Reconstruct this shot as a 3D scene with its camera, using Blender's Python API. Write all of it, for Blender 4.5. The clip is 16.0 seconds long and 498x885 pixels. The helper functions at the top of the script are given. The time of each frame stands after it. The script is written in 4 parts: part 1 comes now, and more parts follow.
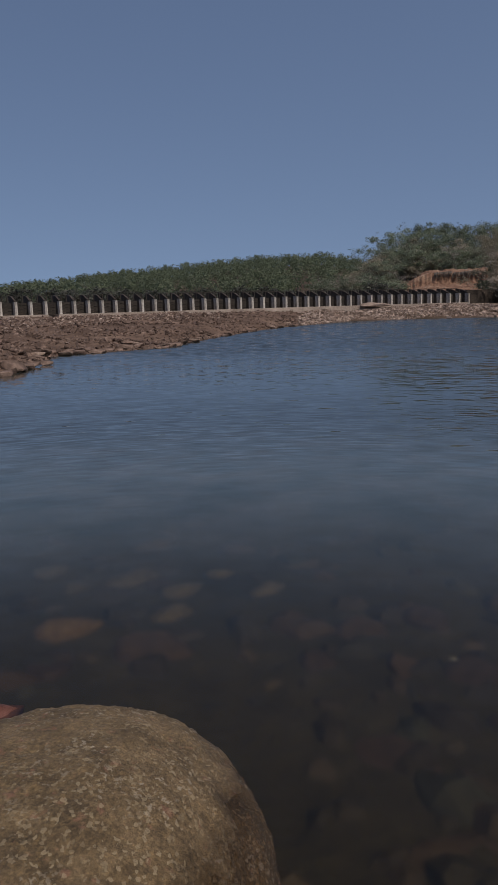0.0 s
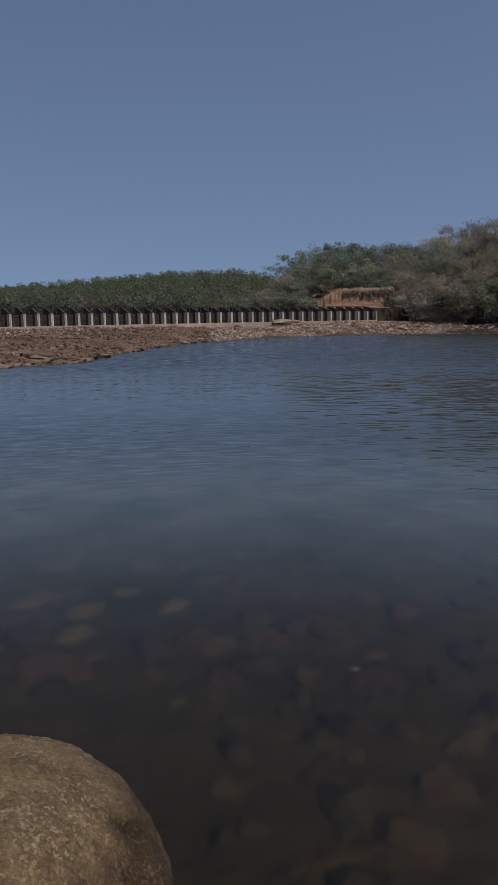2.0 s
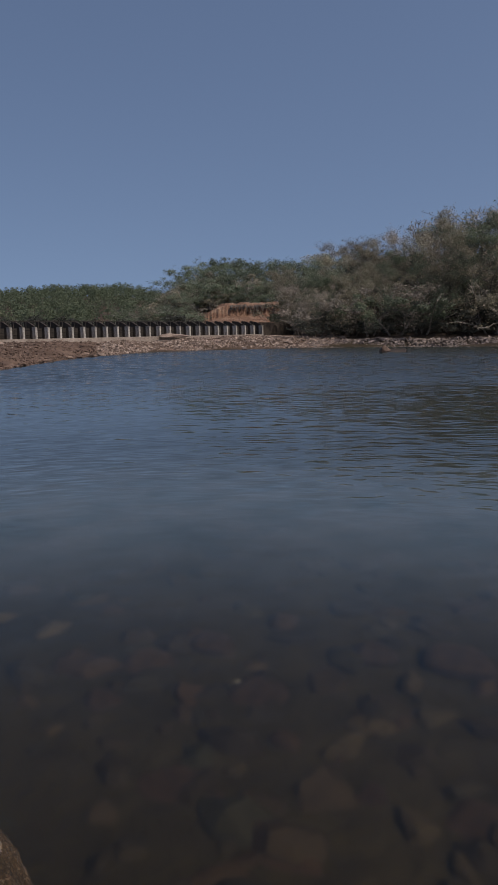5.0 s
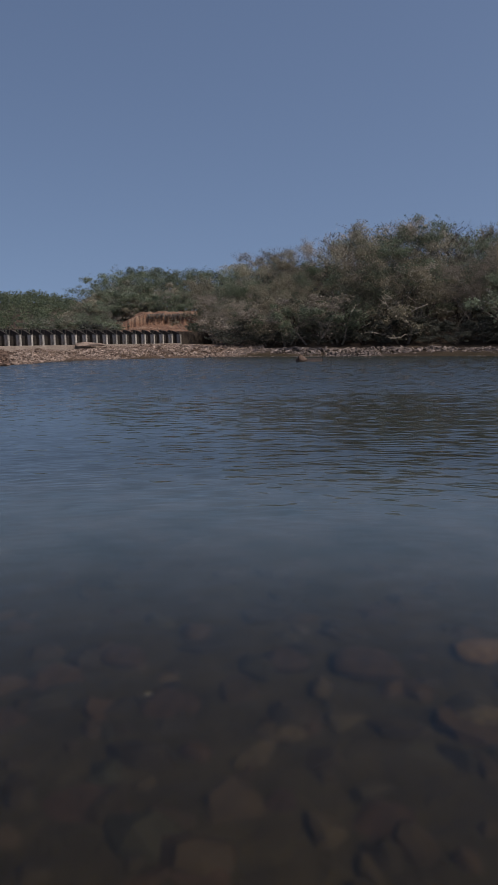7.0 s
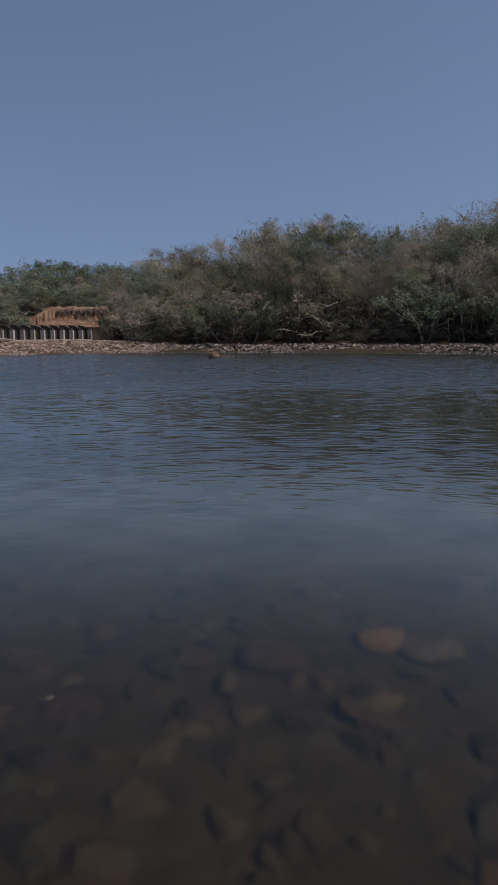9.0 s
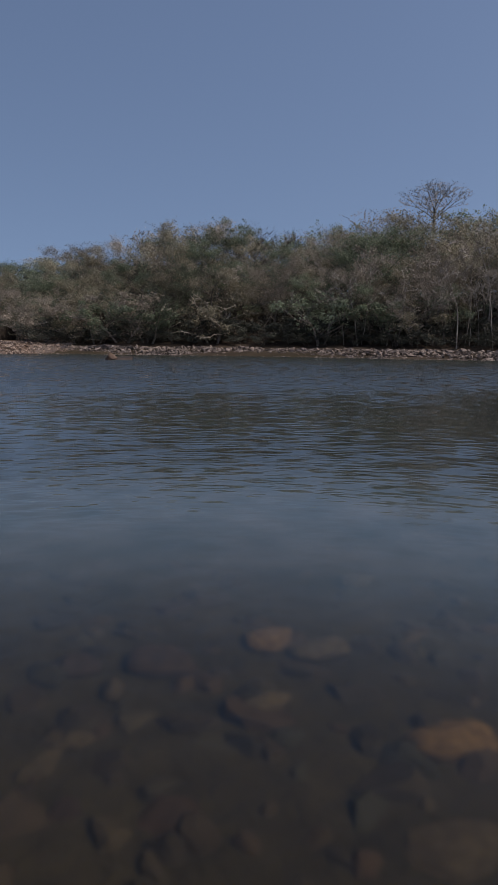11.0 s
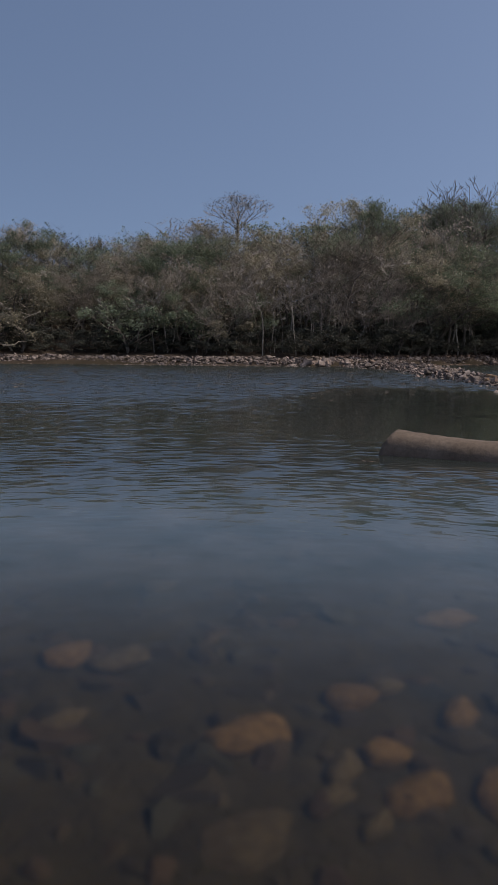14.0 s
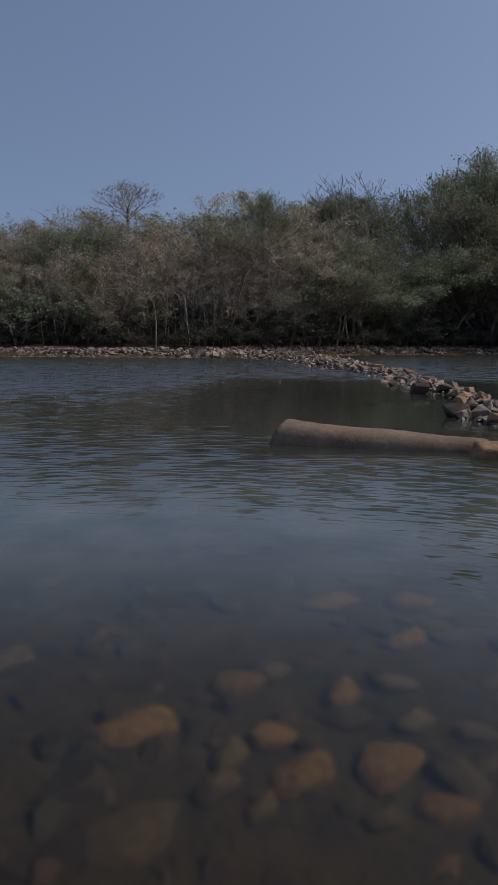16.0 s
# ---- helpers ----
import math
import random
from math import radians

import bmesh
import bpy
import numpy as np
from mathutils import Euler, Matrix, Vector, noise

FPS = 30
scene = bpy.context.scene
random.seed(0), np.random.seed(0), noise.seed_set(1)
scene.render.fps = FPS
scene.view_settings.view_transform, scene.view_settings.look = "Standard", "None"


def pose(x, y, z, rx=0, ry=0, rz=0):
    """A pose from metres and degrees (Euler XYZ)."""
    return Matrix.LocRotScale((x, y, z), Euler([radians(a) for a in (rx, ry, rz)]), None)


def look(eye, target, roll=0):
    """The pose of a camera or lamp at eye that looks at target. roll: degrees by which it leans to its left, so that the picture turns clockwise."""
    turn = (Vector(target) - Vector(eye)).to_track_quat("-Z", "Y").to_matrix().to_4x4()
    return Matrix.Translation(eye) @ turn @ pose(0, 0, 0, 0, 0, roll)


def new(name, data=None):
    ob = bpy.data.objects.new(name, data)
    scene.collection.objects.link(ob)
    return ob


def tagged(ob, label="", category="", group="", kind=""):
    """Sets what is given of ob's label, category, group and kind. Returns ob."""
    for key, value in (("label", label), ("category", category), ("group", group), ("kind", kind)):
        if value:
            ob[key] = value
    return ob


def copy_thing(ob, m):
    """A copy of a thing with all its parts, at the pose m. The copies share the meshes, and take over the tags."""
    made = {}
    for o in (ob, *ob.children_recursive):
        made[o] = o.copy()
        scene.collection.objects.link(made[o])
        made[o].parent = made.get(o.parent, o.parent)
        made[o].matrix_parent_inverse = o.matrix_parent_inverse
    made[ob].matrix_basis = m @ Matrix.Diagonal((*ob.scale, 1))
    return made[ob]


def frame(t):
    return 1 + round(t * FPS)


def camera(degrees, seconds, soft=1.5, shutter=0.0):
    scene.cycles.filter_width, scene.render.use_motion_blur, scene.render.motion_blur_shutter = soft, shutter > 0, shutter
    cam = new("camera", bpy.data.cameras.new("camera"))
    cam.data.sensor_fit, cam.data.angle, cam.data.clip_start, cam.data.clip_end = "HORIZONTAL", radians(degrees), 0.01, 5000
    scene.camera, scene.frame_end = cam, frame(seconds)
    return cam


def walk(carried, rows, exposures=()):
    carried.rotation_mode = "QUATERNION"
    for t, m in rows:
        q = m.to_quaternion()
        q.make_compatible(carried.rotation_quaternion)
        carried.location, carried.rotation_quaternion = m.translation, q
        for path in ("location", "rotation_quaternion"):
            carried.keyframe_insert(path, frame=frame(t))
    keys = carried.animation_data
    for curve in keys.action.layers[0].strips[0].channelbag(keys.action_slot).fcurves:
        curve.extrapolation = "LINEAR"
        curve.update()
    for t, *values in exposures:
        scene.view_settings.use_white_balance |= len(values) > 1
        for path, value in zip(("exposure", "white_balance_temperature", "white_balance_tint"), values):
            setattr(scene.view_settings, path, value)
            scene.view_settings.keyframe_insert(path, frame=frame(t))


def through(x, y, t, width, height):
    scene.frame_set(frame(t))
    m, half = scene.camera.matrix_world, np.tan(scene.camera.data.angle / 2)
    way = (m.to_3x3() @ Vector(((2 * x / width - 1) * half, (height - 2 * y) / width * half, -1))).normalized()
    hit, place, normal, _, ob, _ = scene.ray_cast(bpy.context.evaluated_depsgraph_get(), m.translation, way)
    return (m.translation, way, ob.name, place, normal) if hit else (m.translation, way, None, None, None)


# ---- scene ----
cam = camera(37.3, 16.0, soft=0.85)
PATH = [
    (0, (0.000, 0.000, 2.000), (-0.000, 3.931, 1.260), -1.44),
    (0.5, (0.009, -0.000, 2.000), (0.064, 3.933, 1.271), -1.35),
    (1, (0.029, -0.001, 2.000), (0.207, 3.937, 1.320), -1.20),
    (1.5, (0.044, -0.002, 2.000), (0.319, 3.932, 1.327), -0.90),
    (2, (0.075, -0.004, 2.000), (0.538, 3.912, 1.333), -0.82),
    (2.5, (0.093, -0.007, 2.000), (0.667, 3.904, 1.388), -0.80),
    (3, (0.118, -0.011, 2.000), (0.846, 3.877, 1.403), -1.01),
    (5.5, (0.185, -0.027, 2.000), (1.329, 3.756, 1.384), -0.85),
    (6, (0.207, -0.034, 2.000), (1.484, 3.703, 1.364), -0.79),
    (6.5, (0.222, -0.040, 2.000), (1.593, 3.665, 1.373), -0.42),
    (7, (0.236, -0.045, 2.000), (1.694, 3.638, 1.442), -0.58),
    (7.5, (0.252, -0.052, 2.000), (1.813, 3.586, 1.427), 0.23),
    (8, (0.268, -0.059, 2.000), (1.924, 3.537, 1.432), 0.67),
    (8.5, (0.290, -0.069, 2.000), (2.081, 3.462, 1.436), 0.38),
    (9, (0.303, -0.076, 2.000), (2.179, 3.408, 1.421), -0.18),
    (11.5, (0.404, -0.143, 2.000), (2.903, 2.933, 1.460), 0.48),
    (12, (0.430, -0.166, 2.000), (3.096, 2.771, 1.482), 0.20),
    (12.5, (0.450, -0.185, 2.000), (3.242, 2.635, 1.496), 0.96),
    (13, (0.466, -0.201, 2.000), (3.358, 2.519, 1.509), 0.67),
    (13.5, (0.483, -0.220, 2.000), (3.475, 2.385, 1.487), 0.65),
    (14, (0.494, -0.233, 2.000), (3.557, 2.287, 1.484), 0.56),
    (14.5, (0.508, -0.251, 2.000), (3.658, 2.158, 1.477), 0.77),
    (15, (0.520, -0.267, 2.000), (3.742, 2.043, 1.470), 0.59),
    (15.5, (0.533, -0.286, 2.000), (3.832, 1.908, 1.446), 0.79),
    (16, (0.546, -0.307, 2.000), (3.929, 1.754, 1.441), 0.45),
]
walk(cam, [(t, look(eye, target, roll)) for t, eye, target, roll in PATH], exposures=[(0.0, -0.05, 7050, 15), (5.5, 0.04, 7050, 15), (9.0, 0.12, 7050, 15), (12.0, 0.17, 7050, 15), (16.0, 0.14, 7300, 15)])

# ---- sky and sun ----
SUN_AZ, SUN_EL = 146.0, 56.0
sky_world = bpy.data.worlds.new("sky")
scene.world = sky_world
sky_world.use_nodes = True
wn = sky_world.node_tree.nodes
wn.clear()
sky_tex = wn.new("ShaderNodeTexSky")
sky_tex.sky_type, sky_tex.sun_disc = "NISHITA", False
sky_tex.sun_elevation, sky_tex.sun_rotation = radians(SUN_EL), radians(SUN_AZ)
sky_tex.air_density, sky_tex.dust_density, sky_tex.ozone_density, sky_tex.altitude = 1.0, 1.5, 2.5, 300
sky_bg, sky_out = wn.new("ShaderNodeBackground"), wn.new("ShaderNodeOutputWorld")
sky_bg.inputs["Strength"].default_value = 0.102
# the pale haze lies low: look a little above the true bearing
sky_co, sky_up = wn.new("ShaderNodeTexCoord"), wn.new("ShaderNodeVectorMath")
sky_up.operation = "MULTIPLY_ADD"
sky_up.inputs[1].default_value, sky_up.inputs[2].default_value = (1, 1, 0.76), (0, 0, 0.25)
sky_world.node_tree.links.new(sky_co.outputs["Generated"], sky_up.inputs[0])
sky_world.node_tree.links.new(sky_up.outputs[0], sky_tex.inputs[0])
sky_world.node_tree.links.new(sky_tex.outputs[0], sky_bg.inputs[0])
sky_world.node_tree.links.new(sky_bg.outputs[0], sky_out.inputs[0])
sun_dir = Vector((math.sin(radians(SUN_AZ)) * math.cos(radians(SUN_EL)), math.cos(radians(SUN_AZ)) * math.cos(radians(SUN_EL)), math.sin(radians(SUN_EL))))
sun = new("sun", bpy.data.lights.new("sun", "SUN"))
sun.data.energy, sun.data.angle, sun.data.color = 2.8, radians(0.53), (1.0, 0.95, 0.87)
sun.matrix_world = look(sun_dir * 500, (0, 0, 0))


# ---- materials ----
RIPPLE, RUFFLE = 0.032, 0.09


class Nodes:
    """A small helper to wire a material."""

    def __init__(self, name):
        self.mat = bpy.data.materials.new(name)
        self.mat.use_nodes = True
        self.tree = self.mat.node_tree
        self.tree.nodes.clear()
        self.out = self.add("ShaderNodeOutputMaterial")

    def add(self, kind, **values):
        node = self.tree.nodes.new(kind)
        for key, value in values.items():
            node.inputs[key.replace("_", " ")].default_value = value
        return node

    def join(self, a, b):
        self.tree.links.new(a, b)

    def coords(self, which="Object"):
        return self.add("ShaderNodeTexCoord").outputs[which]

    def noise(self, vector, scale, detail=4.0, rough=0.55, stretch=None):
        node = self.add("ShaderNodeTexNoise", Scale=scale, Detail=detail, Roughness=rough)
        if stretch:
            m = self.add("ShaderNodeMapping")
            m.inputs["Scale"].default_value = stretch
            self.join(vector, m.inputs["Vector"])
            vector = m.outputs[0]
        self.join(vector, node.inputs["Vector"])
        return node.outputs["Fac"]

    def ramp(self, fac, stops):
        node = self.add("ShaderNodeValToRGB")
        while len(node.color_ramp.elements) < len(stops):
            node.color_ramp.elements.new(0.5)
        for e, (at, c) in zip(node.color_ramp.elements, stops):
            e.position, e.color = at, (*c, 1)
        self.join(fac, node.inputs[0])
        return node.outputs[0]

    def mix(self, fac, a, b, how="MIX"):
        node = self.tree.nodes.new("ShaderNodeMix")
        node.data_type, node.blend_type = "RGBA", how
        for value, slot in ((fac, 0), (a, 6), (b, 7)):
            if isinstance(value, (int, float)):
                node.inputs[slot].default_value = value
            elif isinstance(value, tuple):
                node.inputs[slot].default_value = (*value, 1)
            else:
                self.join(value, node.inputs[slot])
        return node.outputs[2]

    def math(self, how, a, b=0.0):
        node = self.tree.nodes.new("ShaderNodeMath")
        node.operation = how
        for value, slot in ((a, 0), (b, 1)):
            if isinstance(value, (int, float)):
                node.inputs[slot].default_value = value
            else:
                self.join(value, node.inputs[slot])
        return node.outputs[0]

    def bump(self, height, strength, distance):
        node = self.add("ShaderNodeBump", Strength=strength, Distance=distance)
        self.join(height, node.inputs["Height"])
        return node.outputs[0]

    def finish(self, color, rough=0.85, normal=None, specular=0.3):
        b = self.add("ShaderNodeBsdfPrincipled")
        b.inputs["Roughness"].default_value = rough
        b.inputs["Specular IOR Level"].default_value = specular
        if isinstance(color, tuple):
            b.inputs["Base Color"].default_value = (*color, 1)
        else:
            self.join(color, b.inputs["Base Color"])
        if normal is not None:
            self.join(normal, b.inputs["Normal"])
        self.join(b.outputs[0], self.out.inputs[0])
        return self.mat


def stony(name, dark, mid, light, scale, rough=0.85, relief=0.02, vary=0.5, specular=0.25, streak=0.0):
    """Mineral surface: broad patches, fine grain, and a shade of its own for each object or island."""
    n = Nodes(name)
    co = n.coords()
    broad = n.ramp(n.noise(co, scale, 5, 0.6), [(0.3, dark), (0.52, mid), (0.75, light)])
    grain = n.noise(co, scale * 9, 4, 0.65)
    col = n.mix(0.55, broad, n.ramp(grain, [(0.3, (0.45, 0.45, 0.45)), (0.7, (1.25, 1.25, 1.25))]), "MULTIPLY")
    island = n.add("ShaderNodeNewGeometry").outputs["Random Per Island"]
    own = n.add("ShaderNodeObjectInfo").outputs["Random"]
    shade = n.math("MULTIPLY_ADD", n.math("FRACT", n.math("ADD", island, own)), vary)
    shade.node.inputs[2].default_value = 1.0 - vary * 0.5
    col = n.mix(1.0, col, shade, "MULTIPLY")
    if streak:
        runs = n.noise(co, 9.0, 4, 0.6, (1.0, 1.0, 0.12))
        col = n.mix(streak, col, n.ramp(runs, [(0.36, (0.30, 0.28, 0.26)), (0.56, (1.0, 1.0, 1.0))]), "MULTIPLY")
    return n.finish(col, rough, n.bump(n.math("ADD", grain, n.noise(co, scale * 2.5)), 0.8, relief), specular)


def leafy(name, a, b, c, through=0.45):
    n = Nodes(name)
    island = n.add("ShaderNodeNewGeometry").outputs["Random Per Island"]
    own = n.add("ShaderNodeObjectInfo").outputs["Random"]
    col = n.ramp(island, [(0.0, a), (0.55, b), (1.0, c)])
    shade = n.math("MULTIPLY_ADD", own, 0.8)
    shade.node.inputs[2].default_value = 0.6
    col = n.mix(1.0, col, shade, "MULTIPLY")
    d, t, m = n.add("ShaderNodeBsdfPrincipled", Roughness=0.6), n.add("ShaderNodeBsdfTranslucent"), n.add("ShaderNodeMixShader", Fac=through)
    d.inputs["Specular IOR Level"].default_value = 0.25
    n.join(col, d.inputs["Base Color"])
    n.join(col, t.inputs["Color"])
    n.join(d.outputs[0], m.inputs[1])
    n.join(t.outputs[0], m.inputs[2])
    n.join(m.outputs[0], n.out.inputs[0])
    return n.mat


def water_material():
    """Clear shallows at the near bank, small ripples farther out, and a wind-ruffled far reach."""
    n = Nodes("river_water")

    def vec(how, a, b=None, scale=None):
        node = n.add("ShaderNodeVectorMath")
        node.operation = how
        for value, slot in ((a, 0), (b, 1)):
            if isinstance(value, tuple):
                node.inputs[slot].default_value = value
            elif value is not None:
                n.join(value, node.inputs[slot])
        if scale is not None:
            n.join(scale, node.inputs["Scale"])
        return node.outputs["Value" if how == "LENGTH" else 0]

    def span(value, a, b, low=0.0, high=1.0):
        node = n.add("ShaderNodeMapRange", From_Min=a, From_Max=b, To_Min=low, To_Max=high)
        node.interpolation_type = "SMOOTHSTEP"
        n.join(value, node.inputs["Value"])
        return node.outputs[0]

    def times(*values):
        got = values[0]
        for v in values[1:]:
            got = n.math("MULTIPLY", got, v)
        return got

    def plus(*values):
        got = values[0]
        for v in values[1:]:
            got = n.math("ADD", got, v)
        return got

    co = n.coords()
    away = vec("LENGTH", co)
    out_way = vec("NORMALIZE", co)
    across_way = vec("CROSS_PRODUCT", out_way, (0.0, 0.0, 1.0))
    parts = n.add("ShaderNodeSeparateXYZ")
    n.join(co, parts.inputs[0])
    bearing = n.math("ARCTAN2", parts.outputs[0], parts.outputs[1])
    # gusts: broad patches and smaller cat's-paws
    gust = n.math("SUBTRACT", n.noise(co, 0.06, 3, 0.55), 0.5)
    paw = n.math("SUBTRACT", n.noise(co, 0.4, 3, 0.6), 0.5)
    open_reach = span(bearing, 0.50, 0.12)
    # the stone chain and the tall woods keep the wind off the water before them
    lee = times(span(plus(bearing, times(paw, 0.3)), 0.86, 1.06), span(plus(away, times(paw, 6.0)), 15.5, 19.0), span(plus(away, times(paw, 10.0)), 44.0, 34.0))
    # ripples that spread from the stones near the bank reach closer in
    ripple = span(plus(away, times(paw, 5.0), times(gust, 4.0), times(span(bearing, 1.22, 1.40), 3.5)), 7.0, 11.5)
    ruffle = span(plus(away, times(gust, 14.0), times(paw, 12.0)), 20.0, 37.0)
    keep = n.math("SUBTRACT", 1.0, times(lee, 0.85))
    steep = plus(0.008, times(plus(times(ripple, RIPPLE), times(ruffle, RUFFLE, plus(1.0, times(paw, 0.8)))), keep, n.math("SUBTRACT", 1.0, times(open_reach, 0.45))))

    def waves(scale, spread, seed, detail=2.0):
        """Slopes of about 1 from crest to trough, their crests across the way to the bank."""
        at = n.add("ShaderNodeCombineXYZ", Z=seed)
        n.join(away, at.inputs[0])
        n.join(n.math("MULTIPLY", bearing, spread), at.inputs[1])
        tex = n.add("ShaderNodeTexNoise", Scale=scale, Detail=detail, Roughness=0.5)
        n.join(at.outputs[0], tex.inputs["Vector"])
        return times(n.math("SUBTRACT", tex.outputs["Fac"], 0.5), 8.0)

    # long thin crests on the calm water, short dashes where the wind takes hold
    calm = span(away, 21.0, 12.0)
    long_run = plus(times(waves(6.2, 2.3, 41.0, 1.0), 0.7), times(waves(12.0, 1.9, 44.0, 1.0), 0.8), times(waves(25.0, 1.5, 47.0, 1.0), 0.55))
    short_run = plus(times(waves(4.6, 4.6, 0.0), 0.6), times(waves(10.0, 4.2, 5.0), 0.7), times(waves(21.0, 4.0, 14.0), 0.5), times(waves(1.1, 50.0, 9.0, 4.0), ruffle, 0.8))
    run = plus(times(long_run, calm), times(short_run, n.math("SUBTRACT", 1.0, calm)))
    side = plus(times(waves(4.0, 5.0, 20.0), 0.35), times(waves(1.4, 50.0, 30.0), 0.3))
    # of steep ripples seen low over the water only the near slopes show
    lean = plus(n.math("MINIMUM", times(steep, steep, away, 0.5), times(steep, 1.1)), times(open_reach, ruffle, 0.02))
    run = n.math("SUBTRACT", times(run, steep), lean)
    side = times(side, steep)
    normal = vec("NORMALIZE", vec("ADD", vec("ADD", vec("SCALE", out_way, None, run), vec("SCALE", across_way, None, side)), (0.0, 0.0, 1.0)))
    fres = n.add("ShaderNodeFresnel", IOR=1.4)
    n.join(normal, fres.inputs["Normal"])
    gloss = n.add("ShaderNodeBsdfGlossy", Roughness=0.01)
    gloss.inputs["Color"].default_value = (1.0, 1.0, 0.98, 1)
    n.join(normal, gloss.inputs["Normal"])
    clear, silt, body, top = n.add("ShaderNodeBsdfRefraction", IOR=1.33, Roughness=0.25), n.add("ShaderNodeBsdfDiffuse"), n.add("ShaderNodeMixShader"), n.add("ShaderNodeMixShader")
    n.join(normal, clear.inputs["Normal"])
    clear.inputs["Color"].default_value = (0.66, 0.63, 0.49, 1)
    # silt clouds; distance from the origin sets the scattered light painted in their colour
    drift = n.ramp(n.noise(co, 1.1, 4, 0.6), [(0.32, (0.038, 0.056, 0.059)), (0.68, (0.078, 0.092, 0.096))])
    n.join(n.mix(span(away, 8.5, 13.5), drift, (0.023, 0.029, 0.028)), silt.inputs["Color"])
    # distance from the origin stands in for the depth that hides the bed
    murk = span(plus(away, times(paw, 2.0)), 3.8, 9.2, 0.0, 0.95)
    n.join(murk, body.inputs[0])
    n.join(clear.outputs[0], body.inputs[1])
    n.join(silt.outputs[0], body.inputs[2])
    n.join(fres.outputs[0], top.inputs[0])
    n.join(body.outputs[0], top.inputs[1])
    n.join(gloss.outputs[0], top.inputs[2])
    n.join(top.outputs[0], n.out.inputs[0])
    return n.mat


def ground_material():
    n = Nodes("bank_soil")
    co = n.coords()
    broad = n.ramp(n.noise(co, 0.25, 6, 0.65), [(0.3, (0.066, 0.044, 0.034)), (0.5, (0.118, 0.080, 0.061)), (0.72, (0.20, 0.14, 0.108))])
    fine = n.noise(co, 3.0, 5, 0.7)
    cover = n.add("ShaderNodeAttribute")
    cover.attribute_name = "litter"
    # leaf-litter soil, darkened further for the shade at the foot of the woods
    shade_humus = n.ramp(n.noise(co, 0.6, 5, 0.6), [(0.3, (0.028, 0.021, 0.017)), (0.7, (0.068, 0.052, 0.041))])
    broad = n.mix(cover.outputs["Fac"], broad, shade_humus)
    bed = n.add("ShaderNodeAttribute")
    bed.attribute_name = "silt"
    mud = n.ramp(n.noise(co, 0.9, 5, 0.6), [(0.3, (0.025, 0.021, 0.011)), (0.7, (0.044, 0.036, 0.019))])
    broad = n.mix(bed.outputs["Fac"], broad, mud)
    col = n.mix(0.6, broad, n.ramp(fine, [(0.3, (0.5, 0.47, 0.45)), (0.7, (1.3, 1.25, 1.2))]), "MULTIPLY")
    return n.finish(col, 0.95, n.bump(fine, 0.9, 0.15), 0.15)


def cobbles(name):
    """Cobbles under a skin of silt, each of its own tone: olive, grey, rust."""
    n = Nodes(name)
    co = n.coords()
    island = n.add("ShaderNodeNewGeometry").outputs["Random Per Island"]
    tone = n.ramp(island, [(0.0, (0.022, 0.018, 0.011)), (0.3, (0.034, 0.025, 0.015)), (0.5, (0.027, 0.026, 0.018)), (0.7, (0.044, 0.028, 0.017)), (0.85, (0.038, 0.034, 0.023)), (1.0, (0.058, 0.042, 0.026))])
    grime = n.ramp(n.noise(co, 6.0, 5, 0.6), [(0.3, (0.6, 0.58, 0.54)), (0.7, (1.25, 1.22, 1.15))])
    return n.finish(n.mix(0.8, tone, grime, "MULTIPLY"), 0.8, n.bump(n.noise(co, 25.0), 0.6, 0.02), 0.2)


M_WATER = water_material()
M_SOIL = ground_material()
M_RUBBLE = stony("pale_rubble", (0.15, 0.108, 0.085), (0.27, 0.205, 0.168), (0.43, 0.35, 0.30), 1.6, vary=0.7)
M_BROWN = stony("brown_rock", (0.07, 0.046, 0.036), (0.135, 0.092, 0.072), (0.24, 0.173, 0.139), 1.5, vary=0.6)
M_GREY = stony("grey_rock", (0.085, 0.067, 0.058), (0.20, 0.163, 0.145), (0.36, 0.30, 0.27), 1.5, vary=0.7)
M_SUNK = stony("ochre_stone_wet", (0.105, 0.064, 0.029), (0.17, 0.104, 0.048), (0.27, 0.178, 0.09), 7.0, vary=0.6)
M_MUDDY = stony("rusty_stone", (0.038, 0.025, 0.016), (0.058, 0.037, 0.024), (0.082, 0.055, 0.036), 4.0, vary=0.35)
M_ALGAE = stony("algae_stone", (0.062, 0.047, 0.029), (0.10, 0.076, 0.047), (0.15, 0.117, 0.076), 5.0, vary=0.6)
M_BED = cobbles("river_bed")
M_SPIT = stony("tan_rock", (0.13, 0.09, 0.068), (0.22, 0.16, 0.125), (0.32, 0.245, 0.195), 1.5, vary=0.4)
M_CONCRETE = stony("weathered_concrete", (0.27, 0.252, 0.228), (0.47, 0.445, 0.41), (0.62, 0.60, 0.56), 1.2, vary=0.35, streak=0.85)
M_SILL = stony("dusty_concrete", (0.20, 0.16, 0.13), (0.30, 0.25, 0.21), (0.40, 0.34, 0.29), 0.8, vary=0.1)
# dark colour holds the shade on the sides of the piers away from the sun
M_SHADESIDE = stony("shade_side_concrete", (0.030, 0.024, 0.020), (0.058, 0.047, 0.039), (0.10, 0.082, 0.069), 1.4, vary=0.3)
M_TIMBER = stony("dark_timber", (0.022, 0.019, 0.016), (0.042, 0.036, 0.031), (0.070, 0.061, 0.052), 2.0, vary=0.4)
M_SLAB = stony("sandstone_slab", (0.085, 0.063, 0.048), (0.125, 0.095, 0.074), (0.165, 0.131, 0.105), 1.3, vary=0.1, relief=0.012)
